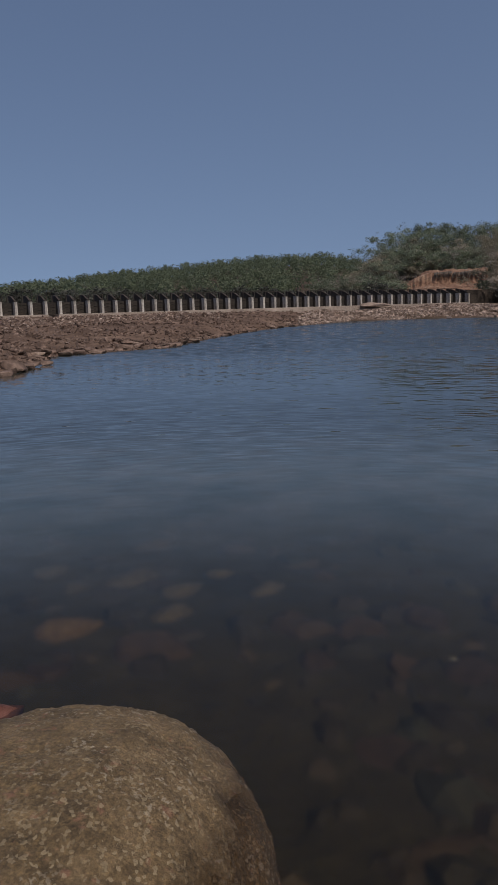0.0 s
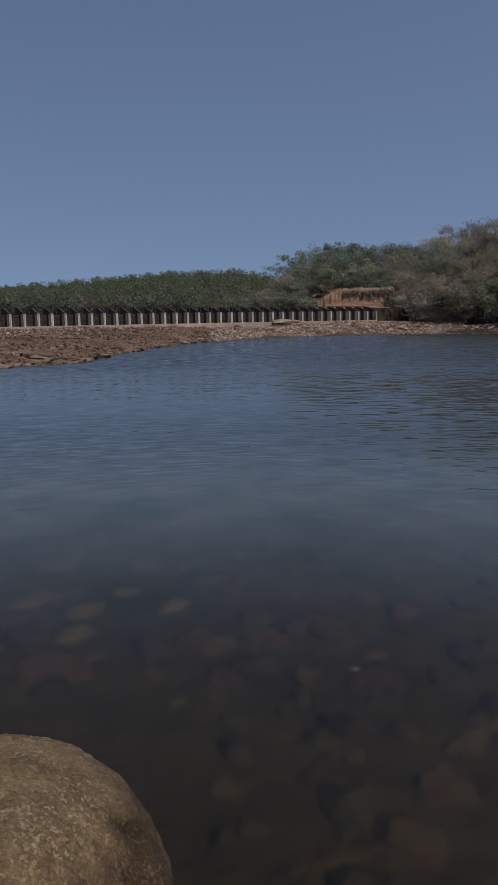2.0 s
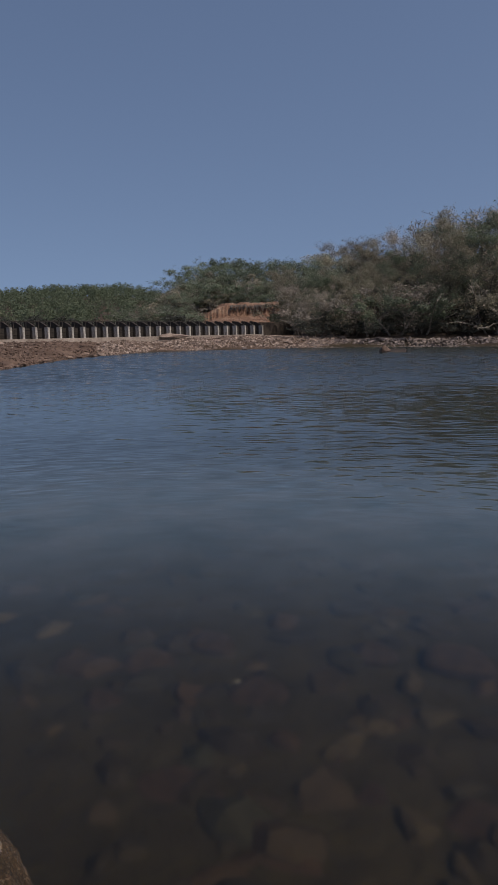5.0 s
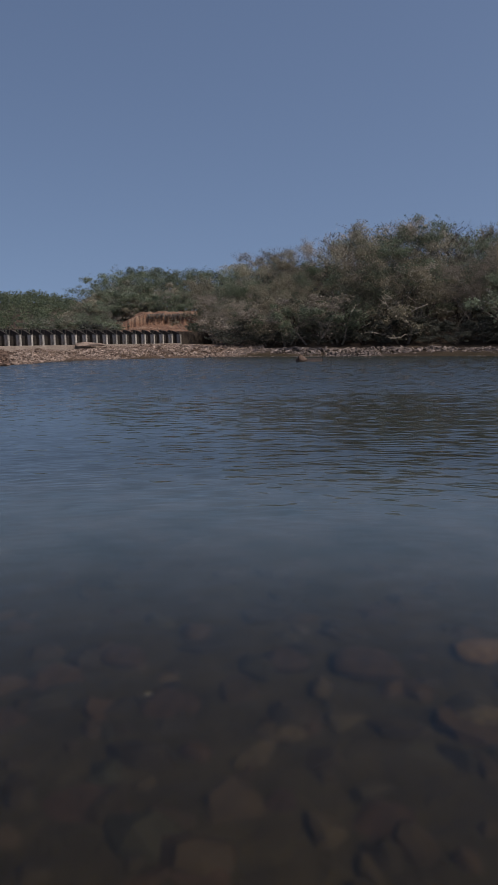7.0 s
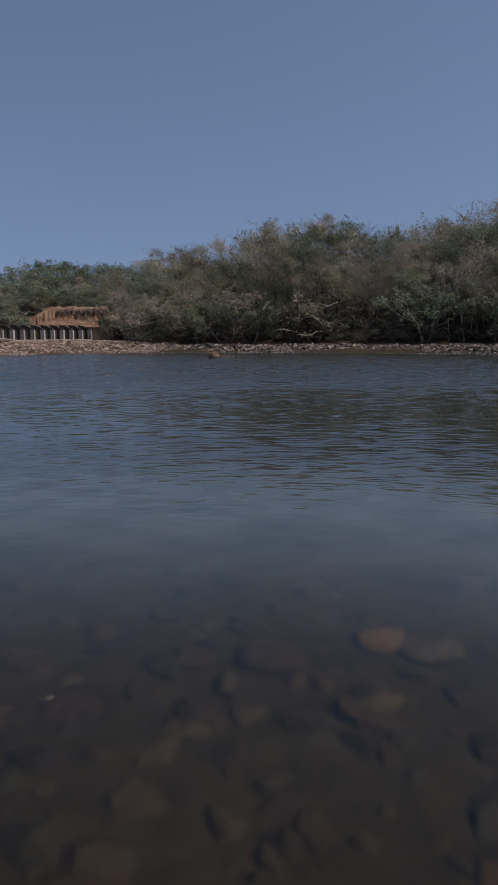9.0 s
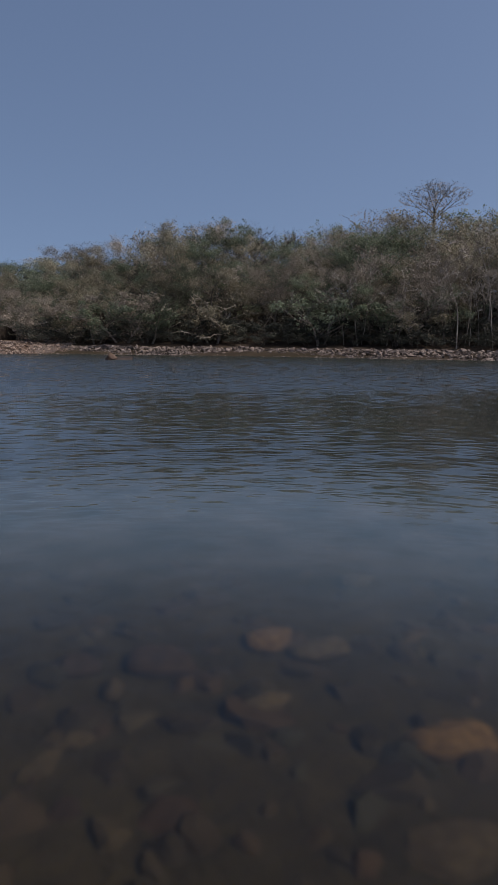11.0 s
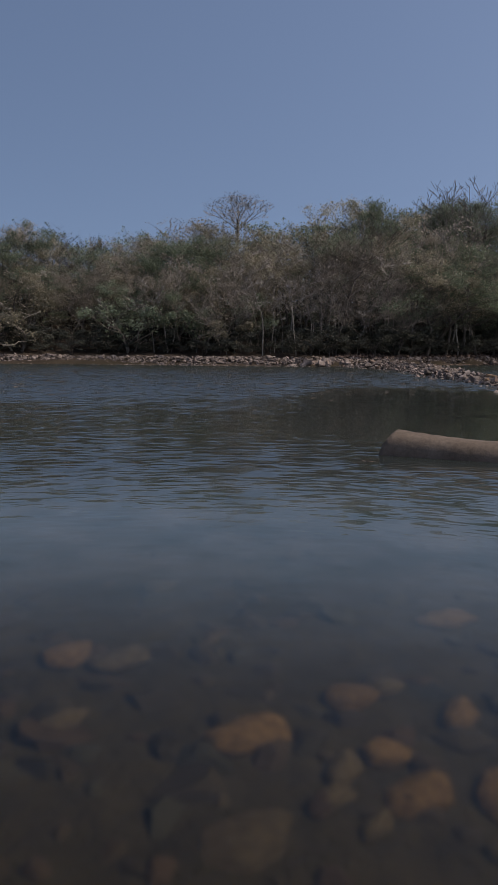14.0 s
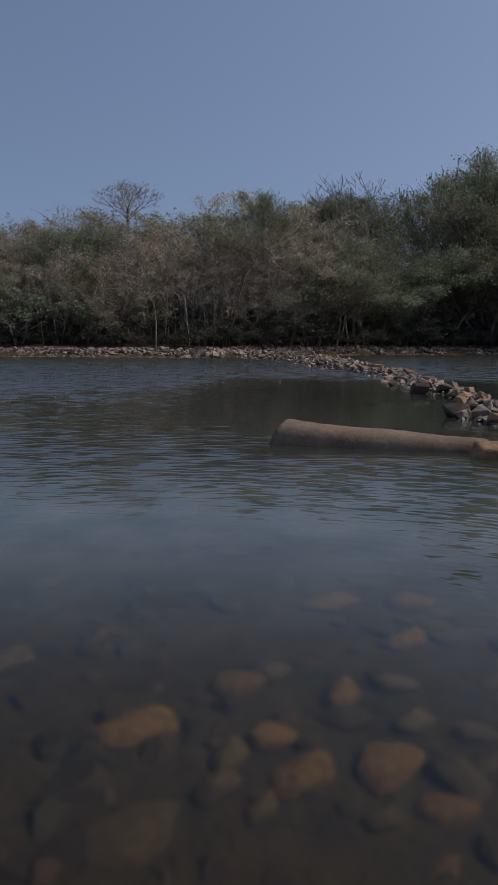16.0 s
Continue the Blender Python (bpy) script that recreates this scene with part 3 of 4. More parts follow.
def boulder_material():
    n = Nodes("mottled_granite")
    co = n.coords()
    broad = n.ramp(n.noise(co, 6.0, 6, 0.65), [(0.33, (0.110, 0.076, 0.040)), (0.5, (0.195, 0.136, 0.072)), (0.70, (0.29, 0.205, 0.113))])
    grain = n.noise(co, 46, 6, 0.75)
    col = n.mix(0.6, broad, n.ramp(grain, [(0.32, (0.50, 0.46, 0.40)), (0.5, (0.97, 0.95, 0.9)), (0.68, (1.5, 1.45, 1.3))]), "MULTIPLY")
    specks = n.noise(co, 80, 4, 0.7)
    col = n.mix(0.4, col, n.ramp(specks, [(0.36, (0.35, 0.33, 0.3)), (0.5, (1, 1, 1)), (0.64, (1.9, 1.8, 1.6))]), "MULTIPLY")
    spots = n.ramp(n.noise(co, 42, 4, 0.6), [(0.57, (0, 0, 0)), (0.61, (1, 1, 1))])
    patch = n.ramp(n.noise(co, 4.5, 2, 0.5), [(0.45, (0, 0, 0)), (0.62, (1, 1, 1))])
    col = n.mix(n.math("MULTIPLY", n.math("MULTIPLY", spots, patch), 0.75), col, (0.50, 0.43, 0.32))
    rust = n.ramp(n.noise(co, 17, 3, 0.55), [(0.62, (0, 0, 0)), (0.70, (1, 1, 1))])
    col = n.mix(n.math("MULTIPLY", rust, 0.5), col, (0.36, 0.17, 0.11))
    # flakes of lichen with dark cracks between them
    flakes = n.add("ShaderNodeTexVoronoi", Scale=85.0)
    flakes.feature = "DISTANCE_TO_EDGE"
    bent = n.add("ShaderNodeVectorMath")
    bent.operation = "MULTIPLY_ADD"
    wob = n.add("ShaderNodeTexNoise", Scale=30.0, Detail=3.0)
    n.join(co, wob.inputs["Vector"])
    n.join(wob.outputs["Color"], bent.inputs[0])
    bent.inputs[1].default_value = (0.016, 0.016, 0.016)
    n.join(co, bent.inputs[2])
    n.join(bent.outputs[0], flakes.inputs["Vector"])
    tint = n.add("ShaderNodeTexVoronoi", Scale=85.0)
    n.join(bent.outputs[0], tint.inputs["Vector"])
    sides = n.add("ShaderNodeSeparateXYZ")
    n.join(co, sides.inputs[0])
    bare = n.ramp(n.math("ADD", n.noise(co, 3.5, 4, 0.6), n.math("MULTIPLY", sides.outputs[0], 0.35)), [(0.46, (0.06, 0.06, 0.06)), (0.66, (1, 1, 1))])
    crack = n.ramp(flakes.outputs["Distance"], [(0.0, (0.28, 0.25, 0.22)), (0.14, (1, 1, 1))])
    col = n.mix(n.math("MULTIPLY", bare, 0.22), col, n.mix(1.0, col, crack, "MULTIPLY"))
    pale = n.ramp(n.add("ShaderNodeSeparateColor").outputs[0], [(0.80, (0, 0, 0)), (0.92, (1, 1, 1))])
    n.join(tint.outputs["Color"], pale.node.inputs[0].links[0].from_node.inputs[0])
    col = n.mix(n.math("MULTIPLY", n.math("MULTIPLY", pale, bare), 0.55), col, (0.50, 0.40, 0.25))
    # wet rim just above the water
    height = n.add("ShaderNodeSeparateXYZ")
    n.join(co, height.inputs[0])
    wet = n.add("ShaderNodeMapRange", From_Min=0.30, From_Max=0.12, To_Min=0.0, To_Max=1.0)
    n.join(n.math("ADD", height.outputs[2], n.math("SUBTRACT", n.math("MULTIPLY", n.math("SUBTRACT", n.noise(co, 6), 0.5), 0.3), n.math("MULTIPLY", n.math("MAXIMUM", height.outputs[0], 0.0), 0.36))), wet.inputs["Value"])
    col = n.mix(wet.outputs[0], col, n.mix(1.0, col, (0.38, 0.34, 0.32), "MULTIPLY"))
    mat = n.finish(col, 0.7, n.bump(n.math("ADD", n.math("ADD", grain, n.noise(co, 13, 4, 0.6)), n.math("ADD", n.math("MULTIPLY", n.noise(co, 85, 4, 0.7), 0.7), n.math("MULTIPLY", n.math("MULTIPLY", flakes.outputs["Distance"], bare), 0.3))), 1.0, 0.024), 0.4)
    gloss = n.math("SUBTRACT", 0.72, n.math("MULTIPLY", wet.outputs[0], 0.5))
    n.join(gloss, n.out.inputs[0].links[0].from_node.inputs["Roughness"])
    return mat


M_BOULDER = boulder_material()
build_boulder()


def build_slab():
    """A long worn slab lying half sunk, its broken end to the left."""
    a, b = Vector((13.0, 6.75, 0)), Vector((14.15, 2.9, 0))
    length = (b - a).length
    bm = bmesh.new()
    nx, ring = 40, 20
    rows = []
    for i in range(nx + 1):
        t = i / nx
        top, half = 0.45 - 0.24 * t, 0.42 - 0.06 * t
        row = []
        for k in range(ring):
            g = 2 * math.pi * k / ring
            cx, cz = math.cos(g), math.sin(g)
            y = half * math.copysign(abs(cx) ** 0.65, cx)
            z = top - 0.46 + 0.46 * math.copysign(abs(cz) ** 0.6, cz)
            x = t * length + (0.22 * (1 - t) ** 6) * (cz * 1.1 + 0.2)
            p = Vector((x, y, z))
            p += Vector((0.6, 1, 1)) * noise.noise(p * 0.9) * 0.02 + Vector((1, 1, 1)) * noise.noise(p * 6) * 0.012
            row.append(bm.verts.new(p))
        rows.append(row)
    for r0, r1 in zip(rows, rows[1:]):
        for k in range(ring):
            bm.faces.new((r0[k], r1[k], r1[(k + 1) % ring], r0[(k + 1) % ring]))
    bm.faces.new(rows[0])
    bm.faces.new(rows[-1][::-1])
    bmesh.ops.recalc_face_normals(bm, faces=bm.faces[:])
    ob = part("stone_slab", bm, M_SLAB, None)
    ob.data.shade_smooth()
    d = (b - a).normalized()
    ob.matrix_basis = pose(a.x, a.y, 0, 0, 0, math.degrees(math.atan2(d.y, d.x)))
    tagged(ob, "long worn tan sandstone slab lying half sunk in the water", "slab")


build_slab()
rock("shard", 3, M_BLOCK, (13.45, 2.62, -0.04), 0.86, 95, 8, "angular orange-brown block at the end of the slab", lift=0.12)
rock("flag", 5, M_DARK, (28.9, 57.5, -0.03), 2.5, -28, 1, "low flat dark rock just out of the open water", lift=0.015)
rock("shard", 4, M_BROWN, (28.0, 57.8, 0.0), 1.6, 20, 3, "blocky brown-grey rock standing out of the open water", lift=0.16)
rock("cut", 6, M_GREY, (20.5, 75.5, 0.0), 0.9, 70, 3, "small grey rock just above the water", lift=0.1)

# ---- stones under the water ----
BED_TOP = -0.62
# x, y, width, depth of the stones that stand out of the bed
SUNK_BRIGHT = [
    (3.64, 4.05, 0.34, 0.30), (3.70, 2.38, 0.46, 0.34), (4.47, 2.15, 0.31, 0.28), (4.71, 1.50, 0.22, 0.28), (4.05, 1.66, 0.23, 0.22), (3.83, 1.34, 0.31, 0.30), (4.15, 0.98, 0.30, 0.38),
    (6.08, 2.22, 0.48, 0.26), (6.44, 1.67, 0.28, 0.32), (5.70, 1.43, 0.27, 0.30), (3.94, 0.60, 0.26, 0.22), (3.49, 0.46, 0.30, 0.22), (-1.34, 4.93, 0.38, 0.30),
]
SUNK_DIM = [
    (2.98, 1.81, 0.43, 0.36),
    (3.84, 3.70, 0.40, 0.30), (4.73, 2.03, 0.19, 0.18), (3.77, 1.76, 0.21, 0.22), (3.53, 1.67, 0.14, 0.20), (3.48, 1.39, 0.13, 0.18), (6.02, 1.32, 0.22, 0.22), (4.64, 1.00, 0.24, 0.18), (4.70, 0.66, 0.22, 0.18),
    (3.72, 0.84, 0.19, 0.14), (5.05, 4.56, 0.26, 0.26), (6.67, 4.22, 0.24, 0.22), (5.02, 1.27, 0.24, 0.18), (4.41, 0.50, 0.16, 0.18), (3.06, 3.34, 0.26, 0.20), (2.34, 4.02, 0.16, 0.18), (1.87, 3.64, 0.27, 0.18),
    (-0.99, 5.82, 0.42, 0.28), (-0.57, 5.55, 0.29, 0.20), (0.12, 5.54, 0.31, 0.16), (-0.28, 5.88, 0.20, 0.14), (-0.60, 5.14, 0.29, 0.2), (-1.72, 6.01, 0.29, 0.22),
]
SUNK_RUSTY = [
    (0.70, 3.37, 0.44, 0.36), (3.44, 1.69, 0.12, 0.16), (2.79, 4.21, 0.46, 0.32), (2.30, 4.47, 0.32, 0.24), (0.75, 4.79, 0.36, 0.28), (1.36, 4.20, 0.40, 0.28),
    (-0.70, 4.63, 0.48, 0.34), (0.41, 4.39, 0.26, 0.22), (1.24, 4.97, 0.32, 0.22), (1.98, 2.69, 0.42, 0.34), (1.07, 2.65, 0.40, 0.28), (3.02, 1.33, 0.22, 0.18), (3.08, 1.05, 0.22, 0.16), (1.63, 3.07, 0.20, 0.16), (1.36, 3.13, 0.11, 0.1),
]
for rows, mat, label in ((SUNK_BRIGHT, M_SUNK, "ochre brown stone under shallow water"), (SUNK_DIM, M_ALGAE, "olive grey silted stone on the river bed"), (SUNK_RUSTY, M_MUDDY, "dark rusty silt-covered stone on the river bed")):
    for i, (x, y, w, d) in enumerate(rows):
        turn = 90 - math.degrees(math.atan2(y, x)) + (i * 37) % 50 - 25
        ob = rock("pebbly", (i * 5 + len(rows)) % 10, mat, (x, y, BED_TOP + 0.10), 1.0, 0, 0, label, group="sunken stones", name="sunken_stone", lift=0.0)
        ob.matrix_basis = pose(x, y, BED_TOP + 0.03, (i * 13) % 11 + 2, (i * 29) % 9 - 4, -turn) @ Matrix.Diagonal((w * 1.12, d * 1.4, 0.11 + 0.10 * d, 1))
bed = []
for _ in range(620):
    az, r = R.uniform(-28, 88), 1.6 + 8.0 * R.random() ** 0.8
    size = 0.16 + 0.42 * R.random() ** 1.6
    p = polar(az, r, min(land(az, r), BED_TOP + 0.10) + 0.01 - size * 0.12)
    bed.append((p.x, p.y, p.z, size))
rubble("bed_stones", bed, M_BED, "dim brown and olive cobbles covering the shallow river bed", ROUND)

# ---- the weir: a row of concrete piers with timber stop logs ----
WEIR_A, WEIR_B = polar(-17.0, 66.0), polar(15.9, 94.0)
PIERS = 40
ALONG = (WEIR_B - WEIR_A).normalized()
TURN = math.degrees(math.atan2(ALONG.y, ALONG.x))
BASE = 1.5


def pier_point(i):
    """Piers stand at bearings that close up towards the far end."""
    u = i / (PIERS - 2)
    az = -17.0 + 32.9 * (1.235 * u - 0.235 * u * u)
    d = Vector((math.sin(radians(az)), math.cos(radians(az)), 0))
    n = Vector((-ALONG.y, ALONG.x, 0))
    return d * (WEIR_A.dot(n) / d.dot(n))


def build_weir():
    pier = tagged(new("weir_pier"), "weathered pale concrete weir pier, its back coloured dark for shade", "pier", "weir piers")
    bm = box(bmesh.new(), -0.115, -0.1, -0.6, 0.115, 0.55, 1.12, 0.02)
    part("nose", bm, M_CONCRETE, pier)
    bm = bmesh.new()
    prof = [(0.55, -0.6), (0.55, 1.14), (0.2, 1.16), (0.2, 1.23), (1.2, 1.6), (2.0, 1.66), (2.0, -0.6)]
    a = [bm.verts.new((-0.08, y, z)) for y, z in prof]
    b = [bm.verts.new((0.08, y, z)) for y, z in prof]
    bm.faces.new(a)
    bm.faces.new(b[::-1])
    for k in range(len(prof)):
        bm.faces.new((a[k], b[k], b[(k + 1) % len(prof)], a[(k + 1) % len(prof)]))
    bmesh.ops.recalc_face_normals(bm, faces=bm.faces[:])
    part("back_wall", bm, M_SHADESIDE, pier, "rear wall of the pier, its shade put into a dark colour")
    pts = [pier_point(i) for i in range(-1, PIERS)]
    for i, p in enumerate(pts):
        m = pose(p.x, p.y, BASE, 0, 0, TURN)
        if i == 0:
            pier.matrix_basis = m
        else:
            copy_thing(pier, m)
    # stop logs between neighbours
    log = bpy.data.meshes.new("stop_log")
    bm = box(bmesh.new(), -0.5, -0.05, 0, 0.5, 0.05, 0.2, 0.01)
    bm.to_mesh(log)
    bm.free()
    log.materials.append(M_TIMBER)
    post = bpy.data.meshes.new("guide_post")
    bm = box(bmesh.new(), -0.04, -0.05, -0.3, 0.04, 0.05, 1.62, 0.008)
    bm.to_mesh(post)
    bm.free()
    post.materials.append(M_TIMBER)
    for i, (p, q) in enumerate(zip(pts, pts[1:])):
        bay = tagged(new("weir_gate"), "dark timber stop logs filling a weir bay", "gate", "weir gates")
        mid = (p + q) / 2
        bay.matrix_basis = pose(mid.x, mid.y, BASE, 0, 0, TURN)
        for k in range(5):
            ob = child("stop_log", log, bay)
            ob.matrix_basis = Matrix.Translation((0, 0.95, -0.1 + 0.23 * k)) @ Matrix.Diagonal(((q - p).length - 0.26, 1, 1, 1))
        for x in (-0.17, 0.2):
            ob = child("guide_post", post, bay, "thin dark upright between the stop logs")
            ob.matrix_basis = Matrix.Translation((x * (q - p).length, 1.12, 0))
    rail = tagged(new("weir_rail"), "thin dark metal rail along the top of the weir", "rail")
    bm = box(bmesh.new(), 0, -0.03, -0.03, (pts[-1] - pts[12]).length, 0.03, 0.03, 0.008)
    part("rail_bar", bm, M_TIMBER, rail)
    rail.matrix_basis = pose(pts[12].x, pts[12].y, BASE + 1.69, 0, 0, TURN) @ Matrix.Translation((0, 1.85, 0))
    sill = new("weir_sill")
    tagged(sill, "long pale concrete sill under the weir piers", "sill", kind="structure")
    for u0, u1 in ((-12.0, 2.62), (3.46, (WEIR_B - WEIR_A).length + 1.0)):
        bm = box(bmesh.new(), u0, -0.55, -0.9, u1, 2.4, 0.0, 0.03)
        ob = part("sill_block", bm, M_SILL, sill)
    # block added in the sill gap, coloured dark for the shade inside it
    bm = box(bmesh.new(), 2.62, 0.3, -0.9, 3.46, 2.2, -0.45)
    part("drain_block", bm, M_TIMBER, sill, "dark block standing for the black shade in the sill gap")
    sill.matrix_basis = pose(WEIR_A.x, WEIR_A.y, BASE, 0, 0, TURN)
    # abutment wall at the far end
    bm = box(bmesh.new(), 0.4, 0.6, -1, 7.0, 1.2, 1.5, 0.04)
    ob = part("wall_abutment", bm, M_SHADESIDE, None)
    ob.matrix_basis = pose(pts[-1].x, pts[-1].y, BASE, 0, 0, TURN)
    tagged(ob, "dark stone abutment wall at the end of the weir", "wall", kind="structure")


build_weir()
slab_rock = rock("flag", 2, M_RUBBLE, (*polar(9.75, 83.6)[:2], 1.42), 3.9, 12, 2, "large flat pale slab lying on the rubble bank", name="rock_slab", lift=0.04)
slab_rock.matrix_basis = slab_rock.matrix_basis @ Matrix.Diagonal((1.0, 0.7, 0.5, 1))


# ---- cut bank of red earth ----
def build_scar():
    verts, faces = [], []
    nu, nv = 130, 44
    for j in range(nv + 1):
        v = j / nv
        for i in range(nu + 1):
            u = i / nu
            az = 10.9 + 7.3 * u
            d = 114 + 22 * v
            p = polar(az, d, 0)
            arch = (0.42 + 0.58 * smooth(0.0, 0.42, u)) * smooth(1.02, 0.94, u) * smooth(-0.02, 0.05, u) * (0.92 + 0.025 * noise.noise(Vector((u * 9, 0, 3))))
            lip = 0.74 + 0.035 * noise.noise(Vector((u * 30, 1, 0)))
            z = 1.2 + arch * (1.3 + 5.0 * (0.62 * v + 0.38 * smooth(lip, lip + 0.05, v)))
            gully = abs(noise.noise(Vector((u * 13, v * 7, 0))))
            z += noise.noise(p * 0.4) * 0.2 + noise.noise(p * 1.3) * 0.22 + noise.noise(p * 3.0) * 0.12 - 0.22 * gully
            verts.append((p.x, p.y, z))
    for j in range(nv):
        for i in range(nu):
            k = j * (nu + 1) + i
            faces.append((k, k + 1, k + nu + 2, k + nu + 1))
    ob = new("earth_bank", mesh_from("earth_bank", verts, faces, M_SCAR))
    vs, fs = [], []
    rng = random.Random(17)
    for i in range(150):
        u = 0.44 + 0.5 * i / 150 + rng.uniform(-0.002, 0.002)
        k = int(0.80 * nv) * (nu + 1) + int(u * nu)
        x, y, z = verts[k]
        low, w = rng.uniform(0.2, 1.0), rng.uniform(0.03, 0.10)
        f, n = 0.996, len(vs)
        vs += [(x * f - w, y * f, z + 0.02), (x * f + w, y * f, z + 0.02), (x * f * 0.995 + w * 0.5, y * f * 0.995, z - low), (x * f * 0.995 - w * 0.5, y * f * 0.995, z - low),
               (x * f, y * f - 0.12, z + 0.0), (x * f * 0.995, y * f * 0.995 - 0.08, z - low)]
        fs += [(n, n + 4, n + 5, n + 3), (n + 4, n + 1, n + 2, n + 5)]
    child("root_fringe", mesh_from("root_fringe", vs, fs, M_BARK), ob, "dark roots hanging from the lip of the cut")
    tagged(ob, "bare red earth cut into the hillside behind the weir", "earth bank", kind="structure")


build_scar()


# ---- trees ----
def tube(vs, fs, p, q, r0, r1, sides):
    d = (q - p).normalized()
    u = d.orthogonal().normalized()
    w = d.cross(u)
    k = len(vs)
    for c, r in ((p, r0), (q, r1)):
        for s in range(sides):
            g = 2 * math.pi * s / sides
            vs.append(c + (u * math.cos(g) + w * math.sin(g)) * r)
    for s in range(sides if sides > 2 else 1):
        fs.append((k + s, k + (s + 1) % sides, k + sides + (s + 1) % sides, k + sides + s))


def grow(rng, vs, fs, tips, p, d, length, r, level, deep, bias, wander=0.25, thin=0.02):
    """A limb that wanders, forks and ends in twigs; tips collects where leaves sit."""
    steps = (4, 3, 2, 2, 2)[level]
    for i in range(steps):
        q = p + d * length / steps
        r1 = max(thin, r * (0.86 if level == 0 else 0.76))
        tube(vs, fs, p, q, r, r1, (5, 3, 3, 2, 2)[level])
        p, r = q, r1
        d = (d + Vector((rng.gauss(0, wander), rng.gauss(0, wander), rng.gauss(0, wander * 0.6) + bias))).normalized()
        if level < deep and (i > 0 or level > 0):
            for _ in range(2 if level < 2 else 1):
                side = Vector((rng.gauss(0, 1), rng.gauss(0, 1), rng.uniform(-0.15, 0.6))).normalized()
                grow(rng, vs, fs, tips, p, (d * 0.55 + side).normalized(), length * rng.uniform(0.42, 0.7), max(thin, r * 0.55), level + 1, deep, bias, wander, thin)
        if level >= deep - 1:
            tips.append(p.copy())
    if level < deep:
        for _ in range(2):
            side = Vector((rng.gauss(0, 1), rng.gauss(0, 1), rng.uniform(0, 0.5))).normalized()
            grow(rng, vs, fs, tips, p, (d + side * 0.7).normalized(), length * 0.55, max(thin, r * 0.7), level + 1, deep, bias, wander, thin)


def leaf_at(rng, vs, fs, c, out, s, wide=0.42):
    """One leaf spray at c that faces out."""
    u = out.orthogonal().normalized()
    g = rng.uniform(0, 6.283)
    u, w = u * math.cos(g) + out.cross(u) * math.sin(g), out.cross(u) * math.cos(g) - u * math.sin(g)
    k = len(vs)
    vs += [c - u * s * 0.45 - w * s * wide, c + u * s * 0.55, c - u * s * 0.45 + w * s * wide]
    fs.append((k, k + 1, k + 2))


def leaves(rng, tips, count, spread, size, clumps=0, puff=1.0):
    """Leaves round the twigs, and in rounded clumps where the crown meets the light."""
    vs, fs = [], []
    mid = sum(tips, Vector()) / len(tips)
    outer = sorted(tips, key=lambda t: -((t.x - mid.x) ** 2 + (t.y - mid.y) ** 2 + 1.6 * (t.z - mid.z + 0.5) ** 2))[:len(tips) // 2 + 1]
    balls = []
    for _ in range(clumps):
        c = mid.lerp(rng.choice(outer), rng.uniform(0.55, 1.0))
        balls.append((c, puff * rng.uniform(0.45, 1.0)))
    for _ in range(count):
        dirn = Vector((rng.gauss(0, 1), rng.gauss(0, 1), rng.gauss(0, 0.8))).normalized()
        stray = Vector((rng.gauss(0, 0.5), rng.gauss(0, 0.5), rng.gauss(0.25, 0.5)))
        if balls and rng.random() < 0.78:
            t, r = rng.choice(balls)
            c = t + Vector((dirn.x, dirn.y, dirn.z * 0.75)) * r * rng.uniform(0.45, 1.0 + 0.25 * rng.random())
        else:
            c = rng.choice(tips) + dirn * spread * (1.0 if balls else 1.8) * rng.random() ** 0.7
        leaf_at(rng, vs, fs, c, (dirn + stray).normalized(), size * rng.uniform(0.5, 1.35))
    return vs, fs


def finish_tree(rng, vs, fs, tips, count, spread, size, bark, leaf, clumps=0, puff=1.0):
    """Scales limbs to a height of 10 m and hangs the leaves on."""
    # the crown rounds off: stray limbs are bent down to its dome
    heights = sorted(t.z for t in tips)
    lid = heights[int(len(heights) * 0.84)]
    for v in [*vs, *tips] if count else []:
        if v.z > lid:
            v.z = lid + (v.z - lid) * 0.6
    k = 10.0 / (max(t.z for t in tips) + spread)
    limbs = mesh_from("trunk", [v * k for v in vs], fs, bark, True)
    crown = None
    if count:
        lv, lf = leaves(rng, [t * k for t in tips], count, spread * k, size, clumps, puff)
        crown = mesh_from("crown", lv, lf, leaf)
    return limbs, crown


def broad_tree(seed, count, spread, size, bark, leaf, deep=3, bias=0.06, trunk=0.42, wander=0.25, r=0.16, thin=0.02, clumps=0, puff=1.0):
    rng = random.Random(seed)
    vs, fs, tips = [], [], []
    grow(rng, vs, fs, tips, Vector((0, 0, -0.3)), Vector((rng.gauss(0, 0.08), rng.gauss(0, 0.08), 1)).normalized(), 10 * trunk, r, 0, deep, bias, wander, thin)
    return finish_tree(rng, vs, fs, tips, count, spread, size, bark, leaf, clumps, puff)


def bush(seed, count, spread, size, bark, leaf, stems=3):
    rng = random.Random(seed)
    vs, fs, tips = [], [], []
    for k in range(stems):
        g, out = 2.4 * k + rng.random(), rng.uniform(0.2, 0.75)
        d = Vector((math.cos(g) * out, math.sin(g) * out, 1)).normalized()
        grow(rng, vs, fs, tips, Vector((d.x, d.y, 0)) * 0.4 - Vector((0, 0, 0.3)), d, 3.4 * (1 if k == 0 else rng.uniform(0.55, 1.0)), 0.10, 1, 3, 0.02, 0.34)
    tips += [Vector((rng.gauss(0, 1.5), rng.gauss(0, 1.5), rng.uniform(0.9, 2.6))) for _ in range(25)]
    return finish_tree(rng, vs, fs, tips, count, spread, size, bark, leaf, 18, 1.5)


